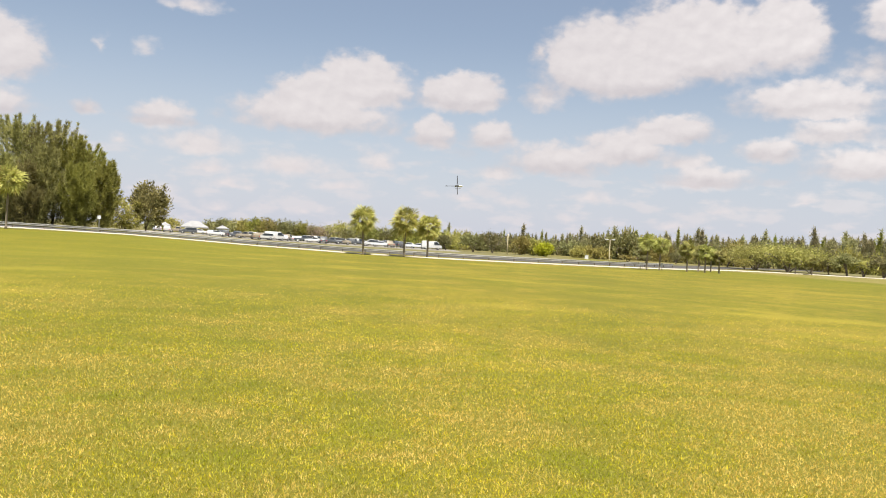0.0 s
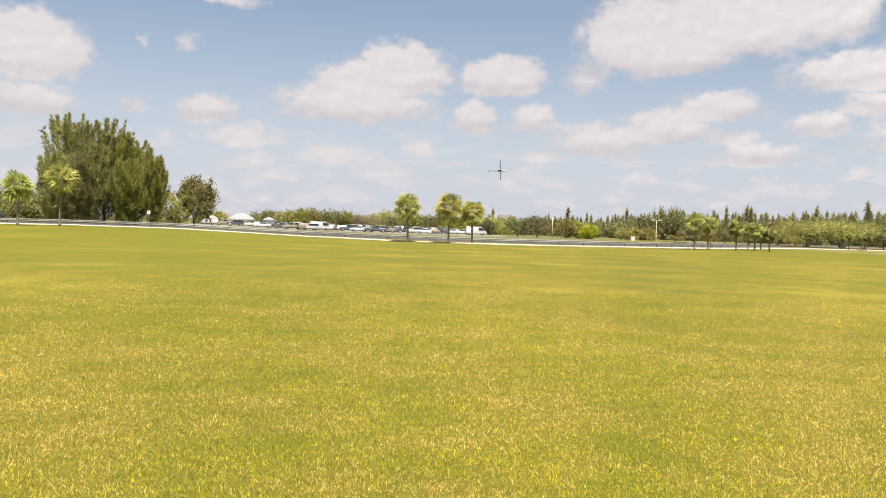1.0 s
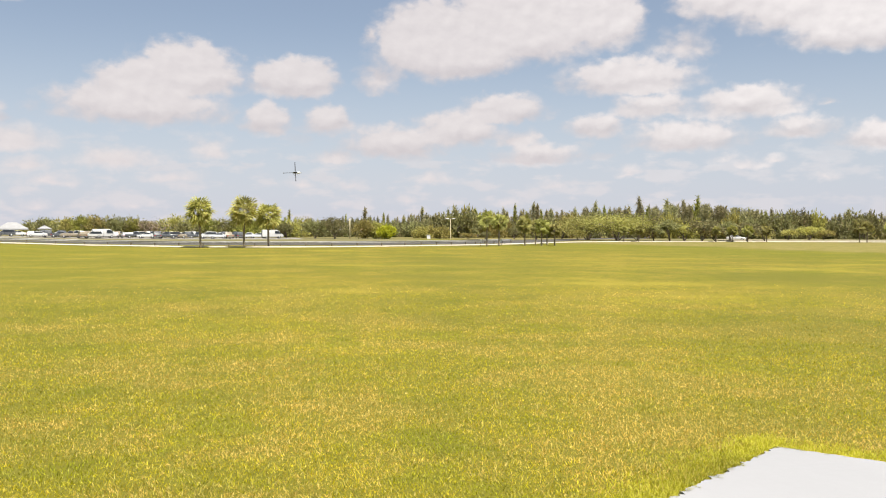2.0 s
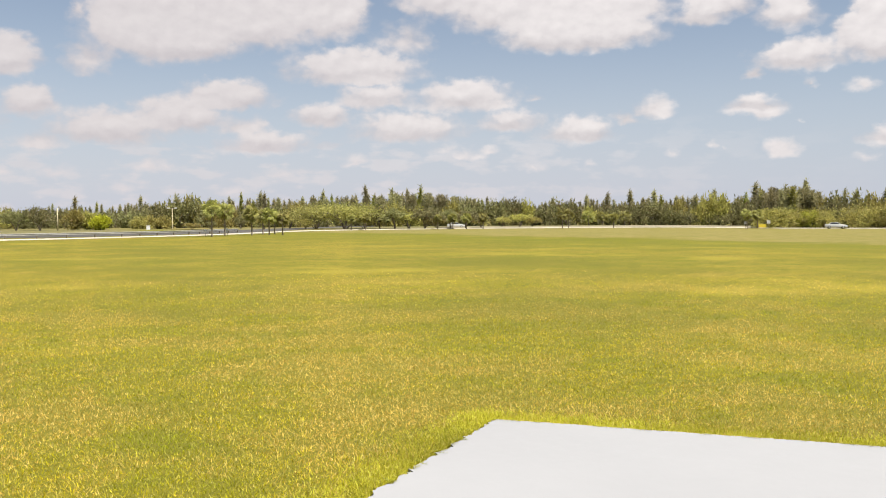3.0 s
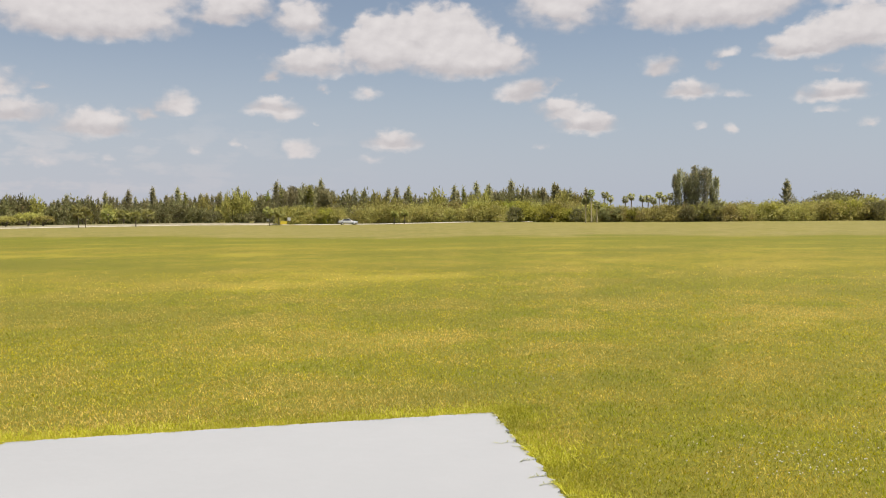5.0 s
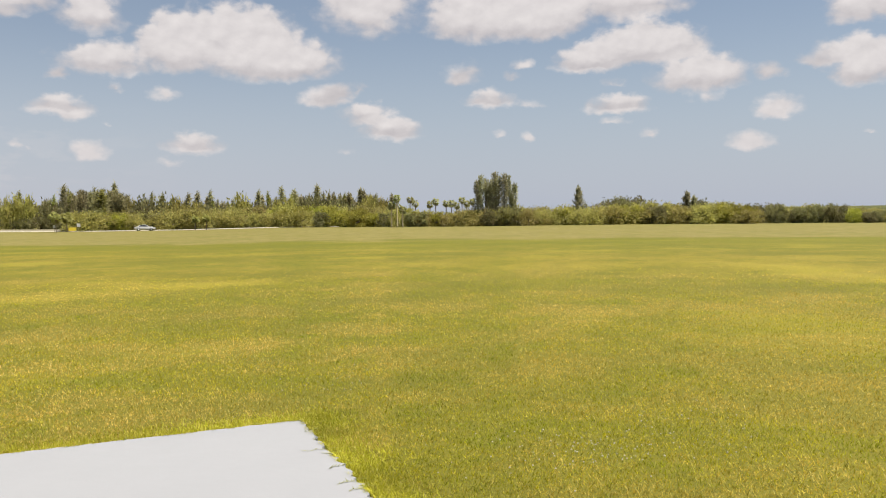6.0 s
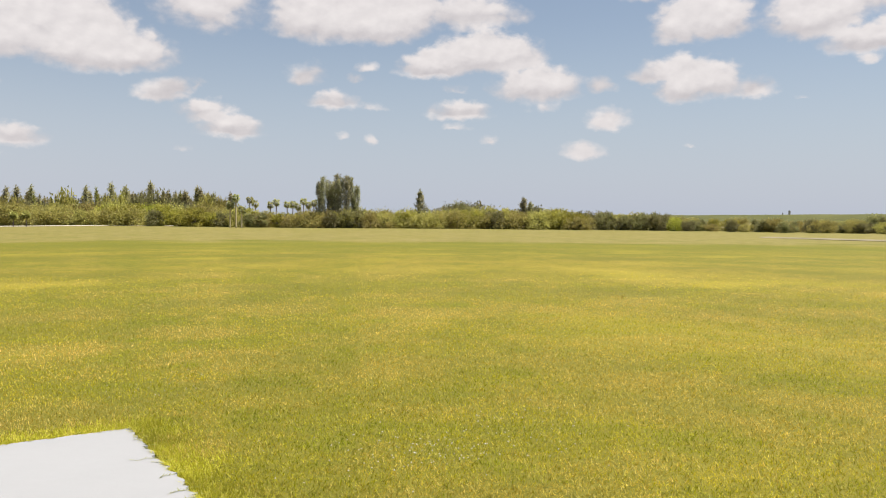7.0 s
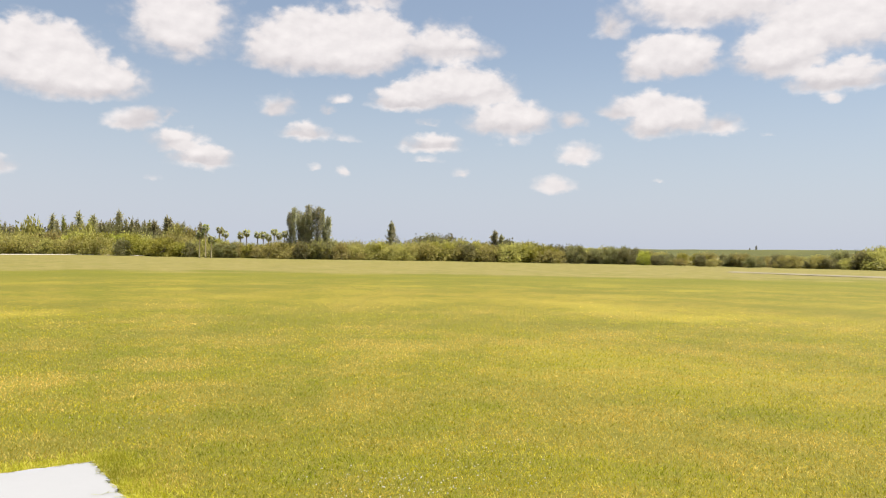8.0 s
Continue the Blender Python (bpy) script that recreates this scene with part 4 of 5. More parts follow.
# tall dark clump beyond the road to the north-west
for az, d, rise, s, dark in ((-24.3, 170, 6.0, 2, True), (-23.3, 176, 5.6, 3, True), (-22.2, 170, 5.85, 4, True), (-21.2, 168, 5.0, 5, False),
                             (-20.4, 172, 4.6, 6, False), (-19.5, 168, 3.7, 7, False), (-24.9, 164, 3.6, 8, True), (-22.8, 163, 4.2, 9, True), (-20.9, 162, 3.4, 10, False), (-23.7, 162, 3.3, 12, True)):
    h = height_to(d, rise, az)
    feather_pine(spot(az, d, 130 if s == 2 else 0), s, PINE_DARK if dark else PINE, "tall dense dark green feathery pine in a clump by the road" if dark else "tall yellow-green feathery pine in a clump by the road", "pines by the road", h,
                 h * 0.31, 58, 26, 0.72, 0.0, 0.6, 0.40, 9, 0.15, 1.2)
broad_tree("tree", spot(-16.9, 186), 31, PINE_DARK, "dark round-crowned tree standing beside the road", "tree", "", height_to(186, 2.4, -16.9), 7.2, 0.12, 110, 60, 0.5)
broad_tree("tree", spot(-18.2, 184), 32, SHRUB, "light green bushy tree beside a darker one", "tree", "", height_to(184, 1.4, -18.2), 6.0, 0.1, 60, 50, 0.45)
broad_tree("tree", spot(-26.4, 184), 33, SHRUB_DARK, "green bushy tree behind the roadside palms", "tree", "", height_to(184, 1.3, -26.4), 7.0, 0.12, 60, 50, 0.45)
broad_tree("tree", spot(-28.2, 186), 34, SHRUB_DARK, "green bushy tree behind the roadside palms", "tree", "", height_to(186, 1.1, -28.2), 8.0, 0.12, 60, 50, 0.45)
broad_tree("tree", spot(-30.8, 180), 35, SHRUB_DARK, "green bushy tree behind the roadside palms", "tree", "", height_to(180, 1.6, -30.8), 8.0, 0.12, 60, 50, 0.45)

for az, d, rise, wide, s in ((-24.0, 184, 0.75, 7.0, 36), (-29.6, 176, 1.0, 7.0, 37), (-27.3, 174, 0.8, 6.5, 38), (-31.9, 176, 1.2, 7.0, 39), (-25.6, 178, 0.7, 6.0, 40)):
    broad_tree("shrub", spot(az, d), s, SHRUB_DARK if s % 2 else PINE_DARK, "dense green shrub in the hedge behind the roadside palms", "shrub", "hedge behind the roadside palms", height_to(d, rise, az), wide, 0.04, 80, 44, 0.45)
broad_tree("tree", spot(-29.75, 150), 49, PINE_DARK, "tall dark round-crowned tree on a bare stem", "tree", "", height_to(150, 3.7, -29.2), 4.2, 0.55, 80, 44, 0.42)

# cabbage palms beside the path
SABAL = "cabbage palm with round yellow-green fan fronds beside the path"
for az, d, rise, crown, s in ((-27.0, 118, 2.5, 2.0, 1), (-24.7, 120, 3.15, 2.1, 2), (-3.15, 125, 2.08, 2.15, 3), (-0.45, 125, 2.15, 2.25, 4), (1.1, 126, 1.78, 2.05, 5)):
    fan_palm(spot(az, d, s * 70), s, SABAL, "palms beside the road", height_to(d, rise, az), crown, 58)
for az, d, rise, crown, s in ((15.4, 136, 1.32, 1.6, 11), (16.2, 140, 1.15, 1.5, 12), (17.9, 143, 0.92, 1.4, 13), (18.6, 150, 0.75, 1.3, 14), (19.0, 144, 0.80, 1.4, 15), (19.35, 152, 0.60, 1.2, 16), (19.85, 144, 0.48, 1.2, 17),
                              (24.3, 192, 0.25, 1.0, 18), (25.25, 192, 0.32, 1.0, 19), (30.0, 200, 0.30, 1.1, 20), (31.0, 203, 0.35, 1.3, 21), (31.9, 201, 0.38, 1.3, 22), (33.0, 203, 0.40, 1.4, 23),
                              (38.2, 206, 0.72, 1.7, 24), (38.6, 207, 0.6, 1.4, 29), (41.5, 207, 0.28, 1.2, 25), (49.7, 205, 0.5, 1.4, 26), (50.3, 214, 0.45, 1.4, 30), (57.8, 205, 0.15, 1.0, 27), (58.5, 205, 0.2, 1.0, 28)):
    fan_palm(spot(az, d, s * 50), s, "slender young cabbage palm with yellow-green fronds near the path", "young palms along the path", height_to(d, rise, az), crown, 26, 0.11, FROND_YOUNG)
for az, d, rise, s in ((39.9, 268, 0.55, 41), (40.8, 270, 0.45, 42), (42.2, 270, 0.45, 43)):
    fan_palm(spot(az, d), s, "palm standing before the pine woods on sandy ground", "palms on the sandy ground", height_to(d, rise, az), 2.1, 26, 0.14, FROND_YOUNG)
for az, d, rise, s in ((70.38, 182, 0.93, 51), (70.75, 182, 1.38, 52), (71.1, 183, 0.60, 53)):
    fan_palm(spot(az, d), s, "tall fan palm with a pale slim trunk before the thicket", "tall palms at the thicket", height_to(d, rise, az), 0.95, 20, 0.13, FROND_DARK, PALE_BARK, False)
for az, d, rise, s in ((71.6, 290, 1.25, 61), (71.95, 292, 1.0, 62), (72.95, 290, 0.92, 63), (73.3, 288, 1.10, 64), (74.0, 290, 0.97, 65), (74.35, 292, 0.98, 66), (74.7, 290, 0.82, 67), (75.05, 288, 1.16, 68), (75.35, 292, 0.95, 69),
                       (75.7, 290, 1.06, 70)):
    fan_palm(spot(az, d), s, "tall slender fan palm far behind the thicket", "far fan palms", height_to(d, rise, az), 1.35, 20, 0.15, FROND_DARK, PALM_BARK, False)

# long pine woods on the north-eastern skyline
SKYLINE = [(2, 0.55), (6, 0.75), (9, 0.95), (12, 1.1), (16, 1.15), (20, 1.4), (24, 1.45), (27, 1.66), (30, 1.52), (33, 1.1), (36, 0.95), (39, 1.15), (42, 1.3), (46, 1.35), (49, 1.25),
           (50.5, 1.65), (53.6, 1.75), (54.2, 1.15), (57, 1.25), (60, 1.1), (63, 1.3), (66, 1.5), (69, 1.45), (70.5, 1.0)]


def build_woods():
    protos = [feather_pine(spot(100 + i, 900), 80 + i, (PINE_HAZED, PINE_HAZED, PINE_GREY, PINE_HAZED, PINE, PINE_HAZED)[i], "slender feathery pine on the edge of the woods", "pine woods", 10.0,
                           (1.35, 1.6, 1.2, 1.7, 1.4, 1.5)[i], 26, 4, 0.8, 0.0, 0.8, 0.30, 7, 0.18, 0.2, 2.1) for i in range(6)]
    used = set()

    def skyline(a):
        return float(np.interp(a, [s for s, _ in SKYLINE], [r for _, r in SKYLINE]))

    def edge(a):
        return 292 - 40 * smooth(44, 56, a) + (20 if a < 12 else 0)

    az = 2.2
    while az < 70.4:
        a = az + RNG.uniform(-0.1, 0.1)
        d = edge(a) + RNG.uniform(-9, 9)
        rise = skyline(a) + 0.32 + (0.10 if a > 58 else 0) + RNG.uniform(-0.55, 0.12) + (0.34 if RNG.random() < 0.2 else 0)
        h = height_to(d, max(0.25, rise), a)
        k = RNG.randrange(6)
        m = spot(a, d, RNG.uniform(0, 360), h / 10 * RNG.uniform(0.9, 1.3), h / 10)
        if k not in used:
            used.add(k)
            protos[k].matrix_basis = m
        else:
            copy_thing(protos[k], m)
        az += RNG.uniform(0.19, 0.29)
    for a, d, rise, wide in ((62.4, 246, 1.8, 0.9), (62.75, 247, 1.75, 0.8), (65.9, 246, 1.85, 1.0), (27.0, 292, 1.75, 0.8), (44.6, 288, 1.5, 0.8), (51.2, 240, 1.85, 1.5), (52.3, 238, 1.95, 1.6), (53.1, 240, 1.8, 1.5), (50.6, 244, 1.7, 1.3),
                             (67.0, 246, 1.8, 1.0), (68.3, 248, 1.7, 0.9), (69.4, 246, 1.65, 0.9)):
        h = height_to(d, rise, a)
        copy_thing(protos[RNG.randrange(6)], spot(a, d, RNG.uniform(0, 360), h / 10 * wide * 1.1, h / 10))
    # the depth of the woods behind its edge
    rng = np.random.default_rng(77)
    shapes = []
    for i in range(5):
        c, w, fat, _ = feathers(rng, 10.0, (1.9, 2.1, 1.8, 2.0, 1.9)[i], 24, 0.03, 0.8, 0.30, 7, 0.2, 2.0)
        shapes.append(sprays(c, w, rng, 4, 0.9, 0.19, fat, 0.03).reshape(-1, 3))
    deep = []
    az = 2.0
    while az < 70.6:
        d = edge(az) + rng.uniform(14, 34)
        h = height_to(d, max(0.25, skyline(az) - 0.08 + rng.uniform(-0.5, 0.12)), az)
        x, y = at(az, d)
        turn = rng.uniform(0, 2 * math.pi)
        wide = h / 10 * rng.uniform(0.9, 1.4)
        v = shapes[int(rng.integers(0, 5))]
        q = np.stack([(v[:, 0] * math.cos(turn) - v[:, 1] * math.sin(turn)) * wide + x, (v[:, 0] * math.sin(turn) + v[:, 1] * math.cos(turn)) * wide + y, v[:, 2] * h / 10 + ground_z(x, y)], 1)
        deep.append(q)
        az += rng.uniform(0.10, 0.19)
    tagged(soup("pine_woods", np.concatenate(deep), PINE_HAZED), "dense olive-green depth of the pine woods", "woods", "", "stuff")
    # undergrowth that closes the woods below the crowns
    low = [broad_tree("undergrowth_bush", spot(100 + i, 910), 120 + i, (SHRUB_DARK, SHRUB_DARK, SHRUB)[i], "dense green undergrowth bush before the pine woods", "bush", "undergrowth of the woods",
                      4.0, 7.0, 0.04, 50, 32, 0.6) for i in range(3)]
    spare = list(low)
    for j in range(120):
        a = 1.5 + j * 0.58 + RNG.uniform(-0.2, 0.2)
        d = 278 + RNG.uniform(-6, 8) - 40 * smooth(44, 56, a) + (20 if a < 12 else 0)
        s = RNG.uniform(0.85, 1.3) * (0.7 if a < 9 else 1)
        m = spot(a, d, RNG.uniform(0, 360), s, s * RNG.uniform(1.0, 1.5))
        k = RNG.randrange(3)
        if low[k] in spare:
            spare.remove(low[k])
            low[k].matrix_basis = m
        else:
            copy_thing(low[k], m)


build_woods()


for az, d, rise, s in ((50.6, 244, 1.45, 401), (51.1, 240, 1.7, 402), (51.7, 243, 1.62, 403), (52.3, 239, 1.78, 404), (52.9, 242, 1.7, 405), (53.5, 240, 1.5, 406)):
    feather_pine(spot(az, d), s, PINE_HAZED, "broad olive-green feathery pine before the woods", "broad pines before the woods", height_to(d, rise, az), 2.3, 46, 9, 0.7, 0.0, 1.0, 0.36, 8, 0.18, 0.9)


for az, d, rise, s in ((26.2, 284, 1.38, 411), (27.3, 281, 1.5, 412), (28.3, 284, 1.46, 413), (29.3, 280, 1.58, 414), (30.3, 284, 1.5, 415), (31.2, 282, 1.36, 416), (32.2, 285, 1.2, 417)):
    feather_pine(spot(az, d), s, PINE_HAZED, "broad olive-green feathery pine before the woods", "broad pines before the woods", height_to(d, rise, az), 3.0, 50, 9, 0.75, 0.0, 1.0, 0.40, 8, 0.18, 0.9)


def scatter(protos, rows):
    """Sets each prototype once, then copies."""
    spare = list(protos)
    for k, m in rows:
        ob = protos[k]
        if ob in spare:
            spare.remove(ob)
            ob.matrix_basis = m
        else:
            copy_thing(ob, m)
    for ob in spare:
        for o in (*ob.children_recursive, ob):
            bpy.data.objects.remove(o)


def build_park_trees():
    """Spreading trees with dark stems along the path, before the woods."""
    text = "spreading green park tree with dark stems along the path"
    protos = [broad_tree("tree", spot(100 + i, 920), 140 + i, (SHRUB, SHRUB_DARK, SHRUB_DARK, SHRUB)[i], text, "tree", "park trees along the path", 5.0, (6.4, 6.0, 7.0, 5.6)[i], 0.36, 56, 36, 0.42, 0.8, 4) for i in range(4)]
    protos.append(broad_tree("tree", spot(104, 920), 144, TAWNY, "wide umbrella-shaped park tree with sparse brownish leaves", "tree", "park trees along the path", 5.0, 10.5, 0.42, 150, 40, 0.30, 0.62, 6))
    rows = []
    for az, rise, k in ((17.2, 0.1, 2), (18.7, 0.2, 0), (20.3, 0.25, 3), (21.4, 0.35, 0), (22.0, 0.68, 4), (23.9, 0.72, 4), (25.2, 0.7, 0), (26.2, 0.55, 1), (27.2, 0.6, 1), (28.1, 0.65, 3), (29.1, 0.55, 1), (30.0, 0.5, 0),
                        (30.9, 0.5, 1), (31.8, 0.45, 1), (32.9, 0.4, 0), (34.2, 0.3, 3), (35.4, 0.55, 3), (36.2, 0.35, 0), (14.2, 0.0, 0), (15.3, 0.15, 2)):
        rise -= 0.02
        d = 214 + RNG.uniform(-4, 6) + (20 if az > 33.5 else 0) + (12 if az < 21 else 0)
        h = height_to(d, rise, az)
        rows.append((k, spot(az, d, RNG.uniform(0, 360), h / 5 * RNG.uniform(1.05, 1.35), h / 5)))
    scatter(protos, rows)


build_park_trees()


def build_thicket():
    """The long belt of shrubs that closes the field to the east."""
    text = "rounded yellow-green shrub in the long thicket at the field's edge"
    protos = [broad_tree("shrub", spot(100 + i, 930), 160 + i, (SHRUB, SHRUB_BRIGHT, SHRUB, SHRUB_DARK, SHRUB)[i], text, "shrub", "thicket at the field's edge", 4.0, (6.5, 5.6, 7.2, 5.4, 6.0)[i], 0.03, 90, 44, 0.36, 1.0) for i in range(5)]
    tops = [(46, 0.1), (49, 0.3), (52, 0.45), (57, 0.5), (62, 0.5), (66, 0.55), (70, 0.4), (72, 0.25), (76, 0.3), (80, 0.45), (84, 0.45), (88, 0.5), (91, 0.55), (93, 0.3), (96, 0.35), (99, 0.2), (101, 0.0), (105, 0.05), (109, 0.0), (112, 0.35), (118, 0.4)]
    rows = []
    az = 50.6
    while az < 121:
        for line in (0, 1):
            a = az + RNG.uniform(-0.3, 0.3)
            d = 222 - 34 * smooth(56, 76, a) - 8 * smooth(90, 108, a) + line * 8 + RNG.uniform(-2, 2)
            rise = np.interp(a, [p for p, _ in tops], [r for _, r in tops]) + RNG.uniform(-0.26, 0.08) - (0.12 if line == 0 else 0)
            h = max(1.6, height_to(d, rise, a))
            k = 3 if (RNG.random() < (0.40 if 92 < a else 0.08)) else RNG.choice((0, 1, 2, 4))
            rows.append((k, spot(a, d, RNG.uniform(0, 360), min(1.15, h / 4 * RNG.uniform(0.95, 1.2)), h / 4)))
        az += 0.88
    scatter(protos, rows)


build_thicket()

# clump and single trees that stand out of the thicket
for az, rise, s in ((76.05, 2.2, 206), (76.3, 2.55, 201), (76.62, 2.3, 202), (76.85, 1.9, 209), (77.05, 2.2, 210), (77.25, 2.75, 203), (77.45, 2.45, 207), (77.85, 2.6, 204), (78.2, 2.5, 205), (78.45, 2.0, 208)):
    feather_pine(spot(az, 189 + (s % 3)), s, PINE_GREY, "tall grey-green feathery pine in a tight clump above the thicket", "clump of pines", height_to(189, rise, az), 1.2, 22, 10, 0.5,
                 0.0, 2.6, 0.24, 11, 0.16, 0.9)
for az, s in ((76.9, 211), (78.1, 212)):
    broad_tree("shrub", spot(az, 186), s, SHRUB_DARK, "dark shrub at the foot of the pine clump", "shrub", "", 3.4, 5.0, 0.03, 60, 44, 0.4)
she_oak(spot(82.66, 192), 221, PINE_GREY, "small narrow cone-shaped pine above the thicket", "", height_to(192, 1.8, 82.66), 0.16, 30, 7, 5, 0.5, 0.02)
she_oak(spot(89.5, 196), 222, PINE_GREY, "small twin-topped pine rising from the thicket", "", height_to(196, 1.3, 89.5), 0.18, 24, 7, 5, 0.5, 0.02)
she_oak(spot(89.95, 196), 224, PINE_GREY, "small twin-topped pine rising from the thicket", "", height_to(196, 1.0, 89.95), 0.18, 24, 7, 5, 0.5, 0.02)
for az, rise, s in ((84.4, 0.75, 231), (85.4, 0.9, 232), (86.5, 0.85, 233)):
    broad_tree("tree", spot(az, 204), s, SHRUB_DARK, "dark dense tree rising behind the thicket", "tree", "dark trees behind the thicket", height_to(204, rise, az), 6.0, 0.1, 60, 44, 0.42)

# trees round the car park
for az, d, rise, wide, mat, s, text in ((2.3, 243, 0.34, 6.0, SHRUB_DARK, 241, "dark round tree beside the car park"), (4.1, 238, 0.55, 6.5, SHRUB_DARK, 242, "dark flat-topped spreading tree on the grass"),
                                        (5.4, 238, 0.68, 7.0, SHRUB_DARK, 243, "dark flat-topped spreading tree on the grass"), (7.2, 238, 0.66, 6.0, SHRUB, 244, "bushy green tree beside a pole"),
                                        (8.0, 240, 0.45, 4.5, SHRUB, 245, "bushy green tree beside a pole"), (8.75, 236, 0.22, 5.5, SHRUB_LIME, 246, "bright yellow-green bush on the grass"),
                                        (-5.6, 275, 0.7, 8.0, BARE, 247, "leafless reddish-brown tree behind the cars"), (-6.6, 276, 0.55, 6.5, BARE, 248, "leafless reddish-brown tree behind the cars"),
                                        (12.3, 250, 0.12, 6.0, SHRUB, 249, "low green bush near the lamp post"), (11.2, 262, 0.15, 7.0, SHRUB, 250, "low green bush near the lamp post")):
    h = height_to(d, rise, az)
    broad_tree("tree", spot(az, d), s, mat, text, "tree", "", h, wide, 0.22 if mat is SHRUB_DARK else 0.06, 60, 40 if mat is not BARE else 16, 0.45 if mat is not BARE else 0.3, 0.8)
for az, rise in ((-13.0, 0.25), (-12.2, 0.45), (-11.3, 0.6), (-10.3, 0.62), (-9.3, 0.7), (-8.3, 0.6), (-7.4, 0.55), (-4.6, 0.6), (-3.7, 0.55), (-2.7, 0.5), (-1.7, 0.55), (-0.6, 0.5), (0.4, 0.55), (1.6, 0.55), (2.8, 0.6), (-15.4, 0.3), (-16.2, 0.2), (-12.6, 0.2), (-11.8, 0.35), (-10.8, 0.4), (-9.8, 0.4), (-8.8, 0.45), (-7.8, 0.4), (-6.9, 0.3), (-5.9, 0.3), (-5.1, 0.4), (-4.1, 0.4), (-3.2, 0.4), (-2.2, 0.35), (-1.1, 0.35), (-0.1, 0.4), (1.0, 0.4), (2.2, 0.4)):
    d = (285 if az > -12.4 else 312) + RNG.uniform(-6, 6)
    h = height_to(d, rise, az)
    broad_tree("tree", spot(az, d), 300 + int(az * 10), RNG.choice((SHRUB, PINE, SHRUB_DARK)), "green broadleaf tree lining the back of the car park", "tree", "trees behind the car park", h, RNG.uniform(7.0, 8.5), 0.03, 54, 36, 0.55)


# ---- road furniture ----
def build_guard_rail():
    line = [(-42, 129), (-34, 132), (-26, 137), (-18, 146), (-10, 146), (-3, 136), (3.5, 134), (10, 142), (14, 154), (17, 172)]
    pts = [Vector((*at(a, d), 0)) for a, d in line]
    fine = []
    for a, b in zip(pts, pts[1:]):
        n = max(2, int((b - a).length / 3.8))
        fine += [a.lerp(b, k / n) for k in range(n)]
    fine.append(pts[-1])
    origin = fine[0]
    rail = thing("guard_rail", pose(origin.x, origin.y, 0), "long galvanised W-beam guard rail on short dark posts beside the road", "guard rail", "", "structure")
    rows = []
    profile = [(0.0, 0.42), (0.05, 0.46), (0.05, 0.52), (0.0, 0.57), (0.0, 0.61), (0.05, 0.66), (0.05, 0.72), (0.0, 0.76)]
    for i, p in enumerate(fine):
        way = (fine[min(i + 1, len(fine) - 1)] - fine[max(i - 1, 0)]).normalized()
        side = Vector((way.y, -way.x, 0))
        if side.dot(p) > 0:
            side = -side
        rows.append([tuple(p - origin + side * (0.10 + o) + Vector((0, 0, z + ground_z(p.x, p.y)))) for o, z in profile + [(o - 0.012, z) for o, z in profile[::-1]]])
    grid_mesh("beam", rows, GALVANISED, rail, closed=True)
    bm = bmesh.new()
    box_into(bm, 0, 0, 0.28, 0.16, 0.18, 1.0, None, 0.012)
    first = part("post", bm, POST_WOOD, rail)
    for i, p in enumerate(fine):
        ob = first if i == 0 else new("post", first.data)
        ob.parent = rail
        way = fine[min(i + 1, len(fine) - 1)] - fine[max(i - 1, 0)]
        ob.matrix_basis = pose(p.x - origin.x, p.y - origin.y, ground_z(p.x, p.y) - 0.05, 0, 0, math.degrees(math.atan2(way.y, way.x)))


build_guard_rail()


def lathe_into(bm, profile, sides=16, m=None):
    """A turned form round z from (radius, height) stations."""
    rings = []
    for r, z in profile:
        rings.append([bm.verts.new((r * math.cos(a), r * math.sin(a), z)) for a in np.linspace(0, 2 * math.pi, sides, endpoint=False)])
    for a, b in zip(rings, rings[1:]):
        for j in range(sides):
            bm.faces.new((a[j], a[(j + 1) % sides], b[(j + 1) % sides], b[j]))
    bm.faces.new(rings[0][::-1]), bm.faces.new(rings[-1])
    if m:
        bmesh.ops.transform(bm, matrix=m, verts=[v for ring in rings for v in ring])


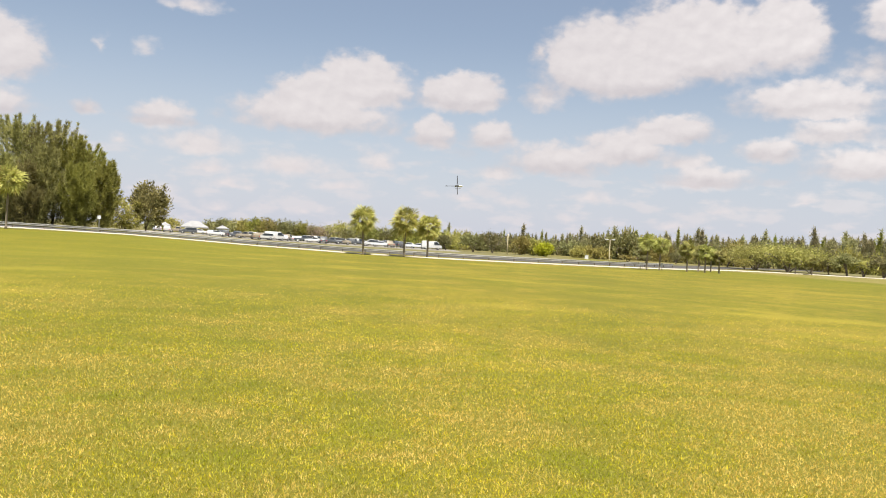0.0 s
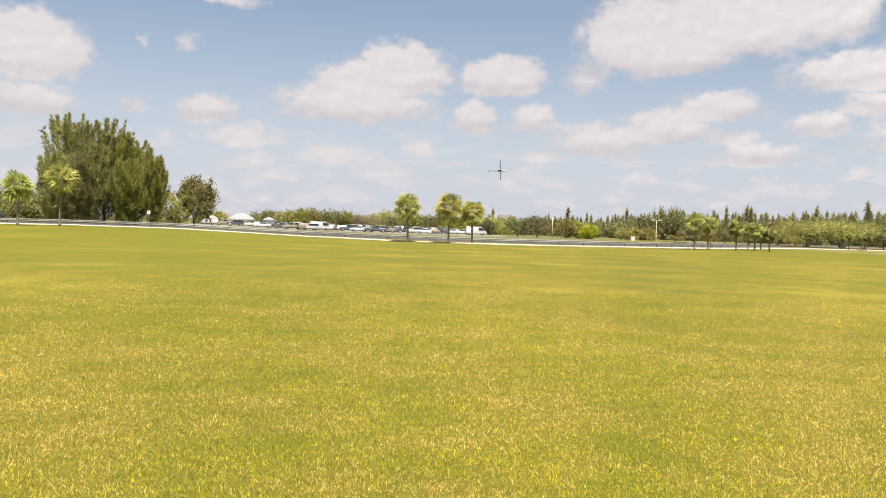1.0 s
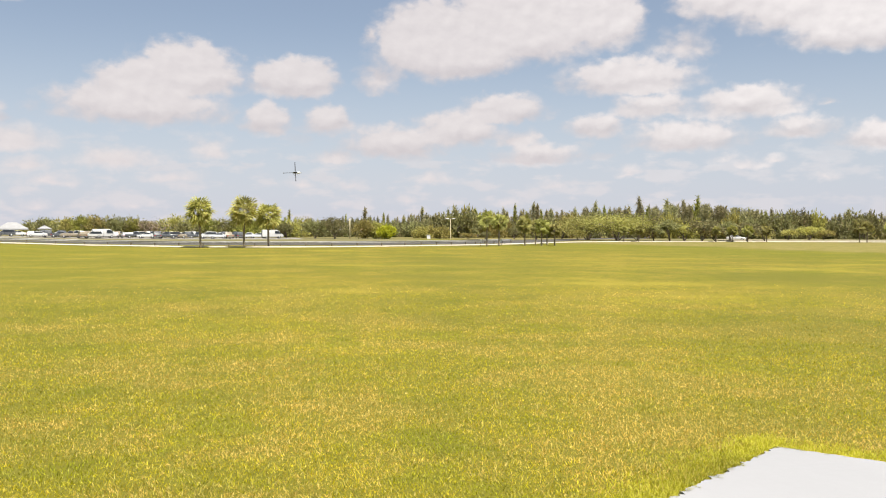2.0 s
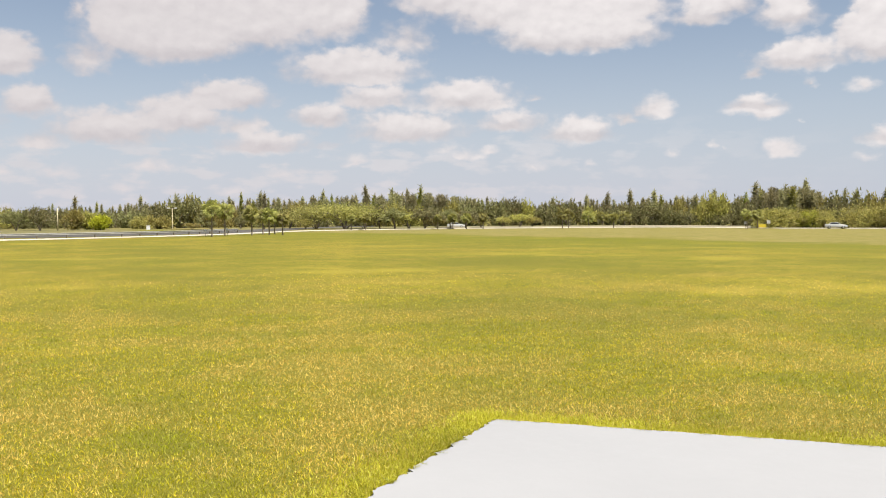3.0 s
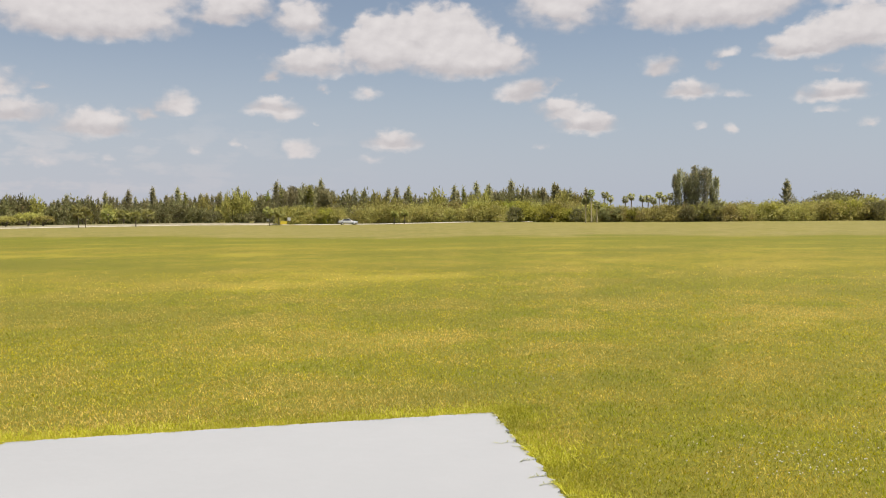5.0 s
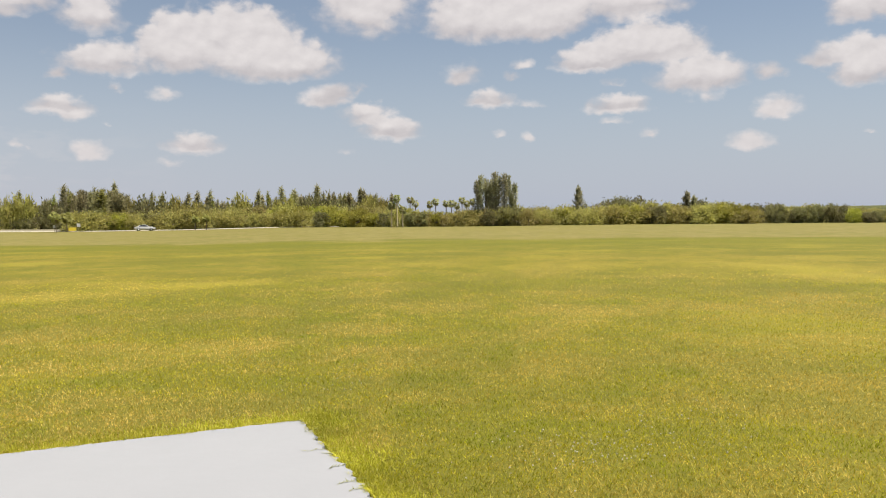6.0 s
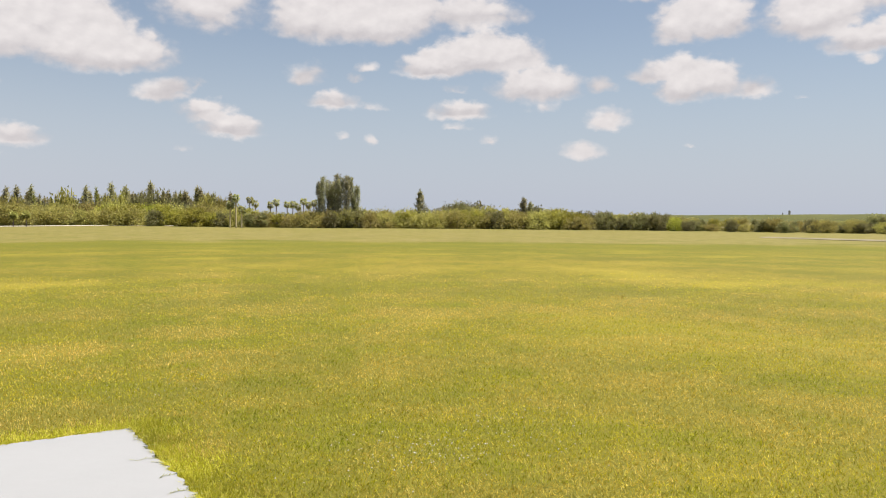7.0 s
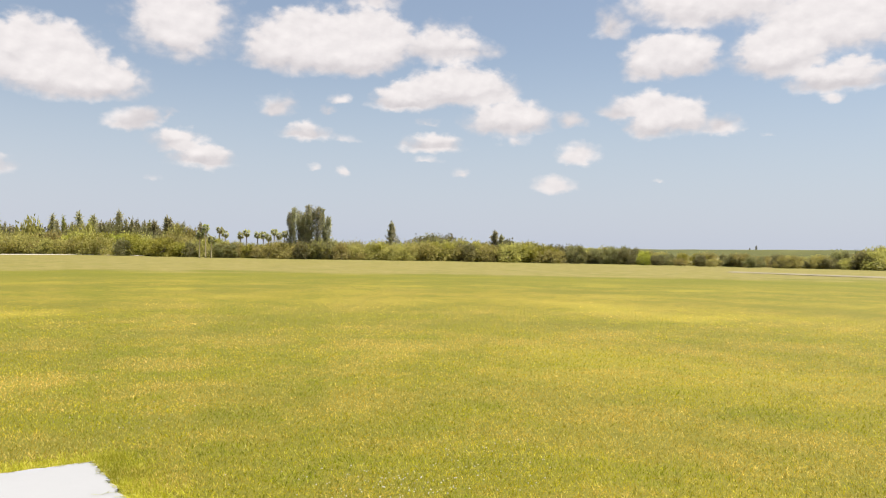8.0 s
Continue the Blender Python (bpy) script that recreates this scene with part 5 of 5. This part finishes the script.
def vehicle(m, colour, kind, label, group=""):
    """A parked car: rounded body with wheel arches, glass house, lamps, bumpers, four wheels with rims. Length along x."""
    shapes = {
        "sedan": (4.6, 1.78, [(-2.3, 0.35), (-2.3, 0.85), (-2.2, 0.98), (-1.55, 1.02), (-0.95, 1.42), (0.25, 1.45), (1.05, 0.98), (2.0, 0.86), (2.28, 0.70), (2.3, 0.35)], (-1.35, -0.9, 0.22, 0.88, 1.03, 1.40)),
        "suv": (4.7, 1.9, [(-2.35, 0.42), (-2.38, 1.05), (-2.2, 1.68), (-1.6, 1.74), (0.3, 1.74), (1.05, 1.14), (2.1, 1.02), (2.35, 0.85), (2.36, 0.42)], (-2.15, -1.95, 0.22, 0.92, 1.16, 1.68)),
        "van": (5.6, 2.0, [(-2.8, 0.40), (-2.82, 1.0), (-2.75, 2.15), (-2.55, 2.28), (1.2, 2.28), (1.75, 1.95), (2.25, 1.25), (2.72, 1.05), (2.8, 0.40)], (0.55, 0.55, 1.55, 2.12, 1.3, 2.05)),
        "pickup": (5.3, 1.9, [(-2.65, 0.45), (-2.65, 1.06), (-0.75, 1.06), (-0.55, 1.72), (0.45, 1.76), (1.15, 1.16), (2.4, 1.06), (2.63, 0.85), (2.65, 0.45)], (-0.52, -0.42, 0.40, 1.02, 1.16, 1.68)),
    }
    length, width, line, (g0, g1, g2, g3, gl, gh) = shapes[kind]
    names = {"sedan": "car", "suv": "car", "van": "van", "pickup": "pickup_truck"}
    car = thing(names[kind], m, label, names[kind].replace("_", " "), group)
    bm = bmesh.new()
    left = [bm.verts.new((x, -width / 2 * (0.82 if z > 1.2 else 1), z)) for x, z in line]
    right = [bm.verts.new((x, width / 2 * (0.82 if z > 1.2 else 1), z)) for x, z in line]
    bm.faces.new(left), bm.faces.new(right[::-1])
    for i in range(len(line)):
        j = (i + 1) % len(line)
        bm.faces.new((left[i], right[i], right[j], left[j]))
    bmesh.ops.recalc_face_normals(bm, faces=bm.faces)
    bmesh.ops.bevel(bm, geom=list(bm.edges), offset=0.06, segments=2, affect="EDGES", profile=0.6)
    body = part("body", bm, PAINTS[colour], car, "", True)
    for sgn in (-1, 1):
        bm = bmesh.new()
        y = sgn * width / 2
        quad = [(g0, gl), (g3, gl), (g2, gh), (g1, gh)]
        outer = [bm.verts.new((x, y * (1.01 if z == gl else 0.845), z)) for x, z in quad]
        inner = [bm.verts.new((x, y * (0.97 if z == gl else 0.80), z)) for x, z in quad]
        bm.faces.new(outer), bm.faces.new(inner[::-1])
        for i in range(4):
            bm.faces.new((outer[i], inner[i], inner[(i + 1) % 4], outer[(i + 1) % 4]))
        bmesh.ops.recalc_face_normals(bm, faces=bm.faces)
        part("side_window", bm, GLASS, body)
    top = [(x, z) for x, z in line if z > 0.95 and x > 0]
    (xa, za), (xb, zb) = max(top, key=lambda q: (q[1], q[0])), min((q for q in top if q[1] < 1.3), key=lambda q: q[0], default=top[-1])
    bm = bmesh.new()
    d = Vector((zb - za, 0, xa - xb)).normalized()
    d = d if d.x > 0 else -d
    quad = [Vector((xa, -width * 0.37, za - 0.03)), Vector((xa, width * 0.37, za - 0.03)), Vector((xb, width * 0.43, zb + 0.04)), Vector((xb, -width * 0.43, zb + 0.04))]
    a, b = [bm.verts.new(q + d * 0.02) for q in quad], [bm.verts.new(q - d * 0.03) for q in quad]
    bm.faces.new(a), bm.faces.new(b[::-1])
    for i in range(4):
        bm.faces.new((a[i], b[i], b[(i + 1) % 4], a[(i + 1) % 4]))
    bmesh.ops.recalc_face_normals(bm, faces=bm.faces)
    part("windscreen", bm, GLASS, body)
    for sgn in (-1, 1):
        for x, mat, nm in ((length / 2 - 0.02, LAMP_CLEAR, "headlight"), (-length / 2 + 0.02, LAMP_RED, "tail_light")):
            bm = bmesh.new()
            box_into(bm, x, sgn * width * 0.37, 0.74, 0.10, 0.30, 0.14, None, 0.03)
            part(nm, bm, mat, body)
    for x in (length / 2, -length / 2):
        bm = bmesh.new()
        box_into(bm, x, 0, 0.45, 0.16, width * 0.94, 0.16, None, 0.04)
        part("bumper", bm, GREY_PLASTIC, car)
    for x in (-length * 0.30, length * 0.31):
        for sgn in (-1, 1):
            bm = bmesh.new()
            lathe_into(bm, [(0.22, -0.10), (0.31, -0.11), (0.34, -0.07), (0.34, 0.07), (0.31, 0.11), (0.22, 0.10)], 18, pose(x, sgn * (width / 2 - 0.07), 0.33, 90, 0, 0))
            wheel = part("wheel", bm, TYRE, car, "", True)
            bm = bmesh.new()
            lathe_into(bm, [(0.05, -0.125), (0.21, -0.118), (0.215, 0.118), (0.05, 0.125)], 14, pose(x, sgn * (width / 2 - 0.07), 0.33, 90, 0, 0))
            part("rim", bm, RIM, wheel, "", True)
    return car


def build_car_park():
    far = lambda az, d, turn: spot(az, d, turn, 1, 1, -0.15)
    kinds = [("white", "sedan"), ("dark grey", "suv"), ("dark grey", "sedan"), ("tan", "pickup"), ("tan", "suv"), ("white", "suv"), ("dark grey", "pickup"), ("silver", "sedan")]
    protos = {}
    rng = random.Random(8)
    stations = [(-12.6 + i * 0.62, 236 + 4 * math.sin(i)) for i in range(22)] + [(-12.9 + i * 0.80, 254 + 3 * math.cos(i)) for i in range(17)] + [(-12.2 + i * 0.86, 266 + 3 * math.cos(2 * i)) for i in range(16)] + [(-16.2 + i * 0.62, 250 + 5 * math.cos(3 * i)) for i in range(5)]
    for i, (az, d) in enumerate(stations):
        if -9.2 < az < -8.4 and d < 240:
            continue
        colour, kind = kinds[i % 8] if i < 8 else kinds[rng.randrange(8)]
        m = far(az, d, -az + rng.choice((0, 180, 75, 90, 100, 180)) + rng.uniform(-6, 6))
        if (colour, kind) in protos:
            copy_thing(protos[(colour, kind)], m)
        else:
            word = {"sedan": "saloon car", "suv": "tall estate car", "pickup": "pickup truck"}[kind]
            protos[(colour, kind)] = vehicle(m, colour, kind, f"{colour} {word} parked on the gravel car park", "parked cars")
    van = vehicle(far(1.35, 238, 8), "white", "van", "white van parked at the end of the car park", "")
    copy_thing(van, far(-8.9, 236, 20))
    copy_thing(protos[("white", "sedan")], spot(54.75, 212, -50, 1, 1, 0))["label"] = "white saloon car parked on the track below the thicket"
    copy_thing(protos[("white", "sedan")], spot(31.2, 226, -30, 1, 1, 0))["label"] = "white saloon car parked among the palms"
    vehicle(spot(-28.2, 153, 105, 1, 1, -0.14), "dark grey", "pickup", "dark pickup truck on the park road", "")


build_car_park()


def build_marquee():
    """A white party tent with a hipped roof, a scalloped valance and poles."""
    az, d = -13.95, 268
    x, y = at(az, d)
    tent = thing("marquee", pose(x, y, ground_z(x, y), 0, 0, -az), "white hipped-roof party tent on poles beside the car park", "tent")
    w, dp, eave, ridge, rl = 8.0, 6.0, 2.2, 3.9, 2.2
    bm = bmesh.new()
    n = 8
    corners = [(-w / 2, -dp / 2), (w / 2, -dp / 2), (w / 2, dp / 2), (-w / 2, dp / 2)]
    tops = [bm.verts.new((-rl / 2, 0, ridge)), bm.verts.new((rl / 2, 0, ridge))]
    rim, low = [], []
    for i in range(4):
        a, b = Vector(corners[i]), Vector(corners[(i + 1) % 4])
        for k in range(n):
            q = a.lerp(b, k / n)
            rim.append(bm.verts.new((q.x, q.y, eave - 0.06 * math.sin(math.pi * k / n))))
            low.append(bm.verts.new((q.x, q.y, eave - 0.32 - 0.10 * (k % 2))))
    for i in range(len(rim)):
        j = (i + 1) % len(rim)
        side = i // n
        bm.faces.new((rim[i], low[i], low[j], rim[j]))
        near_top = tops[0] if side == 3 else tops[1] if side == 1 else (tops[0] if (side == 0) == (i % n < n / 2) else tops[1])
        bm.faces.new((rim[i], rim[j], near_top))
    bm.faces.new((rim[n // 2], tops[1], tops[0])), bm.faces.new((rim[2 * n + n // 2], tops[0], tops[1]))
    part("roof", bm, CANVAS, tent, "white canvas roof with a scalloped edge")
    for i, (px, py) in enumerate(corners + [(0, -dp / 2), (0, dp / 2)]):
        bm = bmesh.new()
        tube_into(bm, [(px, py, -0.1), (px, py, eave)], [0.04, 0.04], 8)
        part("pole", bm, GALVANISED, tent)
    # two smaller canopies beside it
    for dx, dy, s in ((-8.5, 3, 3.2), (8.2, 2, 3.6)):
        q = Matrix.Translation((x, y, ground_z(x, y))) @ pose(0, 0, 0, 0, 0, -az) @ Matrix.Translation((dx, dy, 0))
        small = thing("canopy", q, "small white pop-up canopy beside the party tent", "canopy")
        bm = bmesh.new()
        peak = bm.verts.new((0, 0, 3.1))
        ring = [bm.verts.new((sx * s / 2, sy * s / 2, 2.2)) for sx, sy in ((-1, -1), (1, -1), (1, 1), (-1, 1))]
        hem = [bm.verts.new((v.co.x, v.co.y, 1.95)) for v in ring]
        for i in range(4):
            bm.faces.new((ring[i], ring[(i + 1) % 4], peak)), bm.faces.new((ring[i], hem[i], hem[(i + 1) % 4], ring[(i + 1) % 4]))
        part("roof", bm, CANVAS, small)
        for sx, sy in ((-1, -1), (1, -1), (1, 1), (-1, 1)):
            bm = bmesh.new()
            tube_into(bm, [(sx * s / 2, sy * s / 2, -0.1), (sx * s / 2, sy * s / 2, 2.2)], [0.025, 0.025], 6)
            part("pole", bm, GALVANISED, small)


build_marquee()


def build_poles():
    h = height_to(232, 0.72, 6.36)
    pole = thing("utility_pole", spot(6.36, 232), "bare weathered timber pole standing on the grass", "pole")
    bm = bmesh.new()
    tube_into(bm, [(0, 0, -0.3), (0, 0, h * 0.5), (0, 0, h)], [0.15, 0.13, 0.11], 10)
    part("shaft", bm, PALE_BARK, pole, "", True)
    bm = bmesh.new()
    lathe_into(bm, [(0.12, h), (0.12, h + 0.03), (0.03, h + 0.06)], 10)
    part("cap", bm, GALVANISED, pole)

    h = height_to(232, 0.72, 13.0)
    lamp = thing("street_lamp", spot(13.0, 232, -13), "grey twin-headed street lamp on a tall post", "street lamp")
    bm = bmesh.new()
    tube_into(bm, [(0, 0, -0.2), (0, 0, 0.3), (0, 0, h)], [0.16, 0.10, 0.08], 10)
    part("post", bm, PALE_BARK, lamp, "", True)
    for sgn in (-1, 1):
        bm = bmesh.new()
        tube_into(bm, [(0, 0, h - 0.1), (sgn * 0.5, 0, h)], [0.05, 0.05], 8)
        arm = part("arm", bm, GALVANISED, lamp)
        bm = bmesh.new()
        box_into(bm, sgn * 0.85, 0, h + 0.02, 0.85, 0.36, 0.20, None, 0.05)
        part("lamp_head", bm, WHITE_PAINT, arm)

    h = height_to(166, 0.35, -19.6)
    post = thing("sign_post", spot(-19.6, 158), "small pale sign on a thin post beside the road", "sign")
    bm = bmesh.new()
    tube_into(bm, [(0, 0, -0.2), (0, 0, h)], [0.05, 0.05], 8)
    part("post", bm, GALVANISED, post)
    bm = bmesh.new()
    box_into(bm, 0, -0.07, h - 0.35, 0.55, 0.02, 0.6, None, 0.005)
    part("panel", bm, WHITE_PAINT, post)

    for az, d, w, hgt, lift, mat, text in ((50.6, 208, 1.55, 0.75, 0.0, YELLOW, "low yellow sign board on short legs beside the path"), (50.95, 214, 0.75, 0.75, 1.0, WHITE_PAINT, "small white sign on a thin post"),
                                           (11.55, 236, 0.95, 1.05, 0.0, WHITE_PAINT, "small white utility box on the grass"), (49.6, 206, 0.6, 0.6, 0.9, WHITE_PAINT, "small white sign on a thin post"),
                                           (16.35, 141, 0.4, 0.5, 0.55, WHITE_PAINT, "small white sign on a thin post among the palms"), (15.0, 137, 0.35, 0.45, 0.5, WHITE_PAINT, "small white sign on a thin post among the palms")):
        box = "utility box" in text
        sign = thing("utility_box" if box else "sign", spot(az, d, -az, 1, 1, -0.14 if mat is YELLOW else 0), text, "utility box" if box else "sign")
        bm = bmesh.new()
        box_into(bm, 0, 0, lift + hgt / 2 + (0.12 if not box else 0), w, 0.7 if box else 0.06, hgt, None, 0.02)
        part("cabinet" if box else "panel", bm, mat, sign)
        if box:
            bm = bmesh.new()
            box_into(bm, 0, 0, hgt + 0.03, w + 0.1, 0.8, 0.06, None, 0.01)
            part("lid", bm, mat, sign)
        else:
            for px in ((-w * 0.4, w * 0.4) if lift == 0 else (0,)):
                bm = bmesh.new()
                box_into(bm, px, 0.05, (lift + hgt) / 2, 0.07, 0.05, lift + hgt + 0.2)
                part("leg", bm, POST_WOOD, sign)


build_poles()


def build_far_towers():
    for az, w, hgt in ((105.98, 3.2, 15.5), (105.6, 1.8, 12.0), (104.6, 2.6, 9.0), (109.2, 2.2, 9.0)):
        d = 1450
        tower = thing("distant_tower", spot(az, d, -az), "tiny grey tower on the far skyline beyond the embankment", "tower", "towers on the skyline")
        bm = bmesh.new()
        box_into(bm, 0, 0, hgt / 2 - 1, w, w, hgt + 2, None, 0.1)
        part("shaft", bm, HAZE_GREY, tower)
        bm = bmesh.new()
        box_into(bm, 0, 0, hgt + 0.4, w * 0.6, w * 0.6, 0.9, None, 0.1)
        part("roof_hut", bm, HAZE_GREY, tower)


build_far_towers()


def build_helicopter():
    """A model helicopter in flight, rolled on its side, seen against the clouds. Built nose along +x, rotor mast along +z, in metres."""
    x, y = at(2.83, 60.0)
    z = EYE[2] + 60.0 * math.tan(radians(3.68))
    heli = thing("model_helicopter", pose(x, y, z, 0, 0, -2.8) @ pose(0, 0, 0, 76, -3, 0), "black radio-controlled model helicopter with a pale canopy, flying on its side", "helicopter")
    bm = bmesh.new()
    rings = [(0.02, -0.02, 0.03, 0.03), (0.10, -0.01, 0.055, 0.065), (0.20, -0.01, 0.065, 0.085), (0.30, -0.02, 0.055, 0.07), (0.38, -0.035, 0.03, 0.04), (0.41, -0.04, 0.01, 0.012)]
    loops = [[bm.verts.new((px, ry * math.cos(a), pz + rz * math.sin(a))) for a in np.linspace(0, 2 * math.pi, 14, endpoint=False)] for px, pz, ry, rz in rings]
    for a, b in zip(loops, loops[1:]):
        for j in range(14):
            bm.faces.new((a[j], a[(j + 1) % 14], b[(j + 1) % 14], b[j]))
    bm.faces.new(loops[0][::-1]), bm.faces.new(loops[-1])
    part("canopy", bm, PAINTS["silver"], heli, "pale moulded canopy", True)
    bm = bmesh.new()
    for sgn in (-1, 1):
        box_into(bm, -0.02, sgn * 0.03, 0.0, 0.30, 0.006, 0.15, None, 0.002)
    box_into(bm, 0.02, 0, -0.03, 0.16, 0.055, 0.07, None, 0.006)
    part("frame", bm, CARBON, heli)
    bm = bmesh.new()
    tube_into(bm, [(-0.12, 0, 0.02), (-0.78, 0, 0.03)], [0.017, 0.015], 10)
    boom = part("tail_boom", bm, CARBON, heli, "", True)
    bm = bmesh.new()
    box_into(bm, -0.79, 0.0, 0.02, 0.05, 0.004, 0.20, None, 0.001)
    part("tail_fin", bm, CARBON, boom)
    bm = bmesh.new()
    box_into(bm, -0.78, 0.03, 0.03, 0.025, 0.003, 0.20, pose(0, 0, 0), 0.001)
    part("tail_rotor", bm, GREY_PLASTIC, boom)
    bm = bmesh.new()
    tube_into(bm, [(0, 0, 0.05), (0, 0, 0.20)], [0.006, 0.006], 8)
    lathe_into(bm, [(0.02, 0.17), (0.03, 0.18), (0.03, 0.20), (0.015, 0.215)], 10)
    hub = part("rotor_hub", bm, GREY_PLASTIC, heli)
    for sgn in (-1, 1):
        bm = bmesh.new()
        stations = [(0.05, 0.020, 0.0), (0.12, 0.030, 0.0), (0.35, 0.029, 0.008), (0.58, 0.028, 0.022), (0.69, 0.024, 0.03)]
        rows = []
        for r, c, up in stations:
            rows.append([bm.verts.new((q * c, sgn * r, 0.19 + up + t)) for q, t in ((-1, 0), (0.4, 0.005), (1, 0), (0.4, -0.004))])
        for a, b in zip(rows, rows[1:]):
            for j in range(4):
                bm.faces.new((a[j], a[(j + 1) % 4], b[(j + 1) % 4], b[j]))
        bm.faces.new(rows[0]), bm.faces.new(rows[-1][::-1])
        bmesh.ops.recalc_face_normals(bm, faces=bm.faces)
        part("rotor_blade", bm, CARBON, hub, "black carbon rotor blade")
    for sgn in (-1, 1):
        bm = bmesh.new()
        tube_into(bm, [(-0.16, sgn * 0.11, -0.19), (0.20, sgn * 0.11, -0.19), (0.27, sgn * 0.11, -0.165)], [0.006, 0.006, 0.005], 8)
        for px in (-0.08, 0.10):
            tube_into(bm, [(px, sgn * 0.025, -0.06), (px, sgn * 0.09, -0.12), (px, sgn * 0.11, -0.19)], [0.007, 0.006, 0.006], 6)
        part("skid", bm, GREY_PLASTIC, heli, "", True)


build_helicopter()
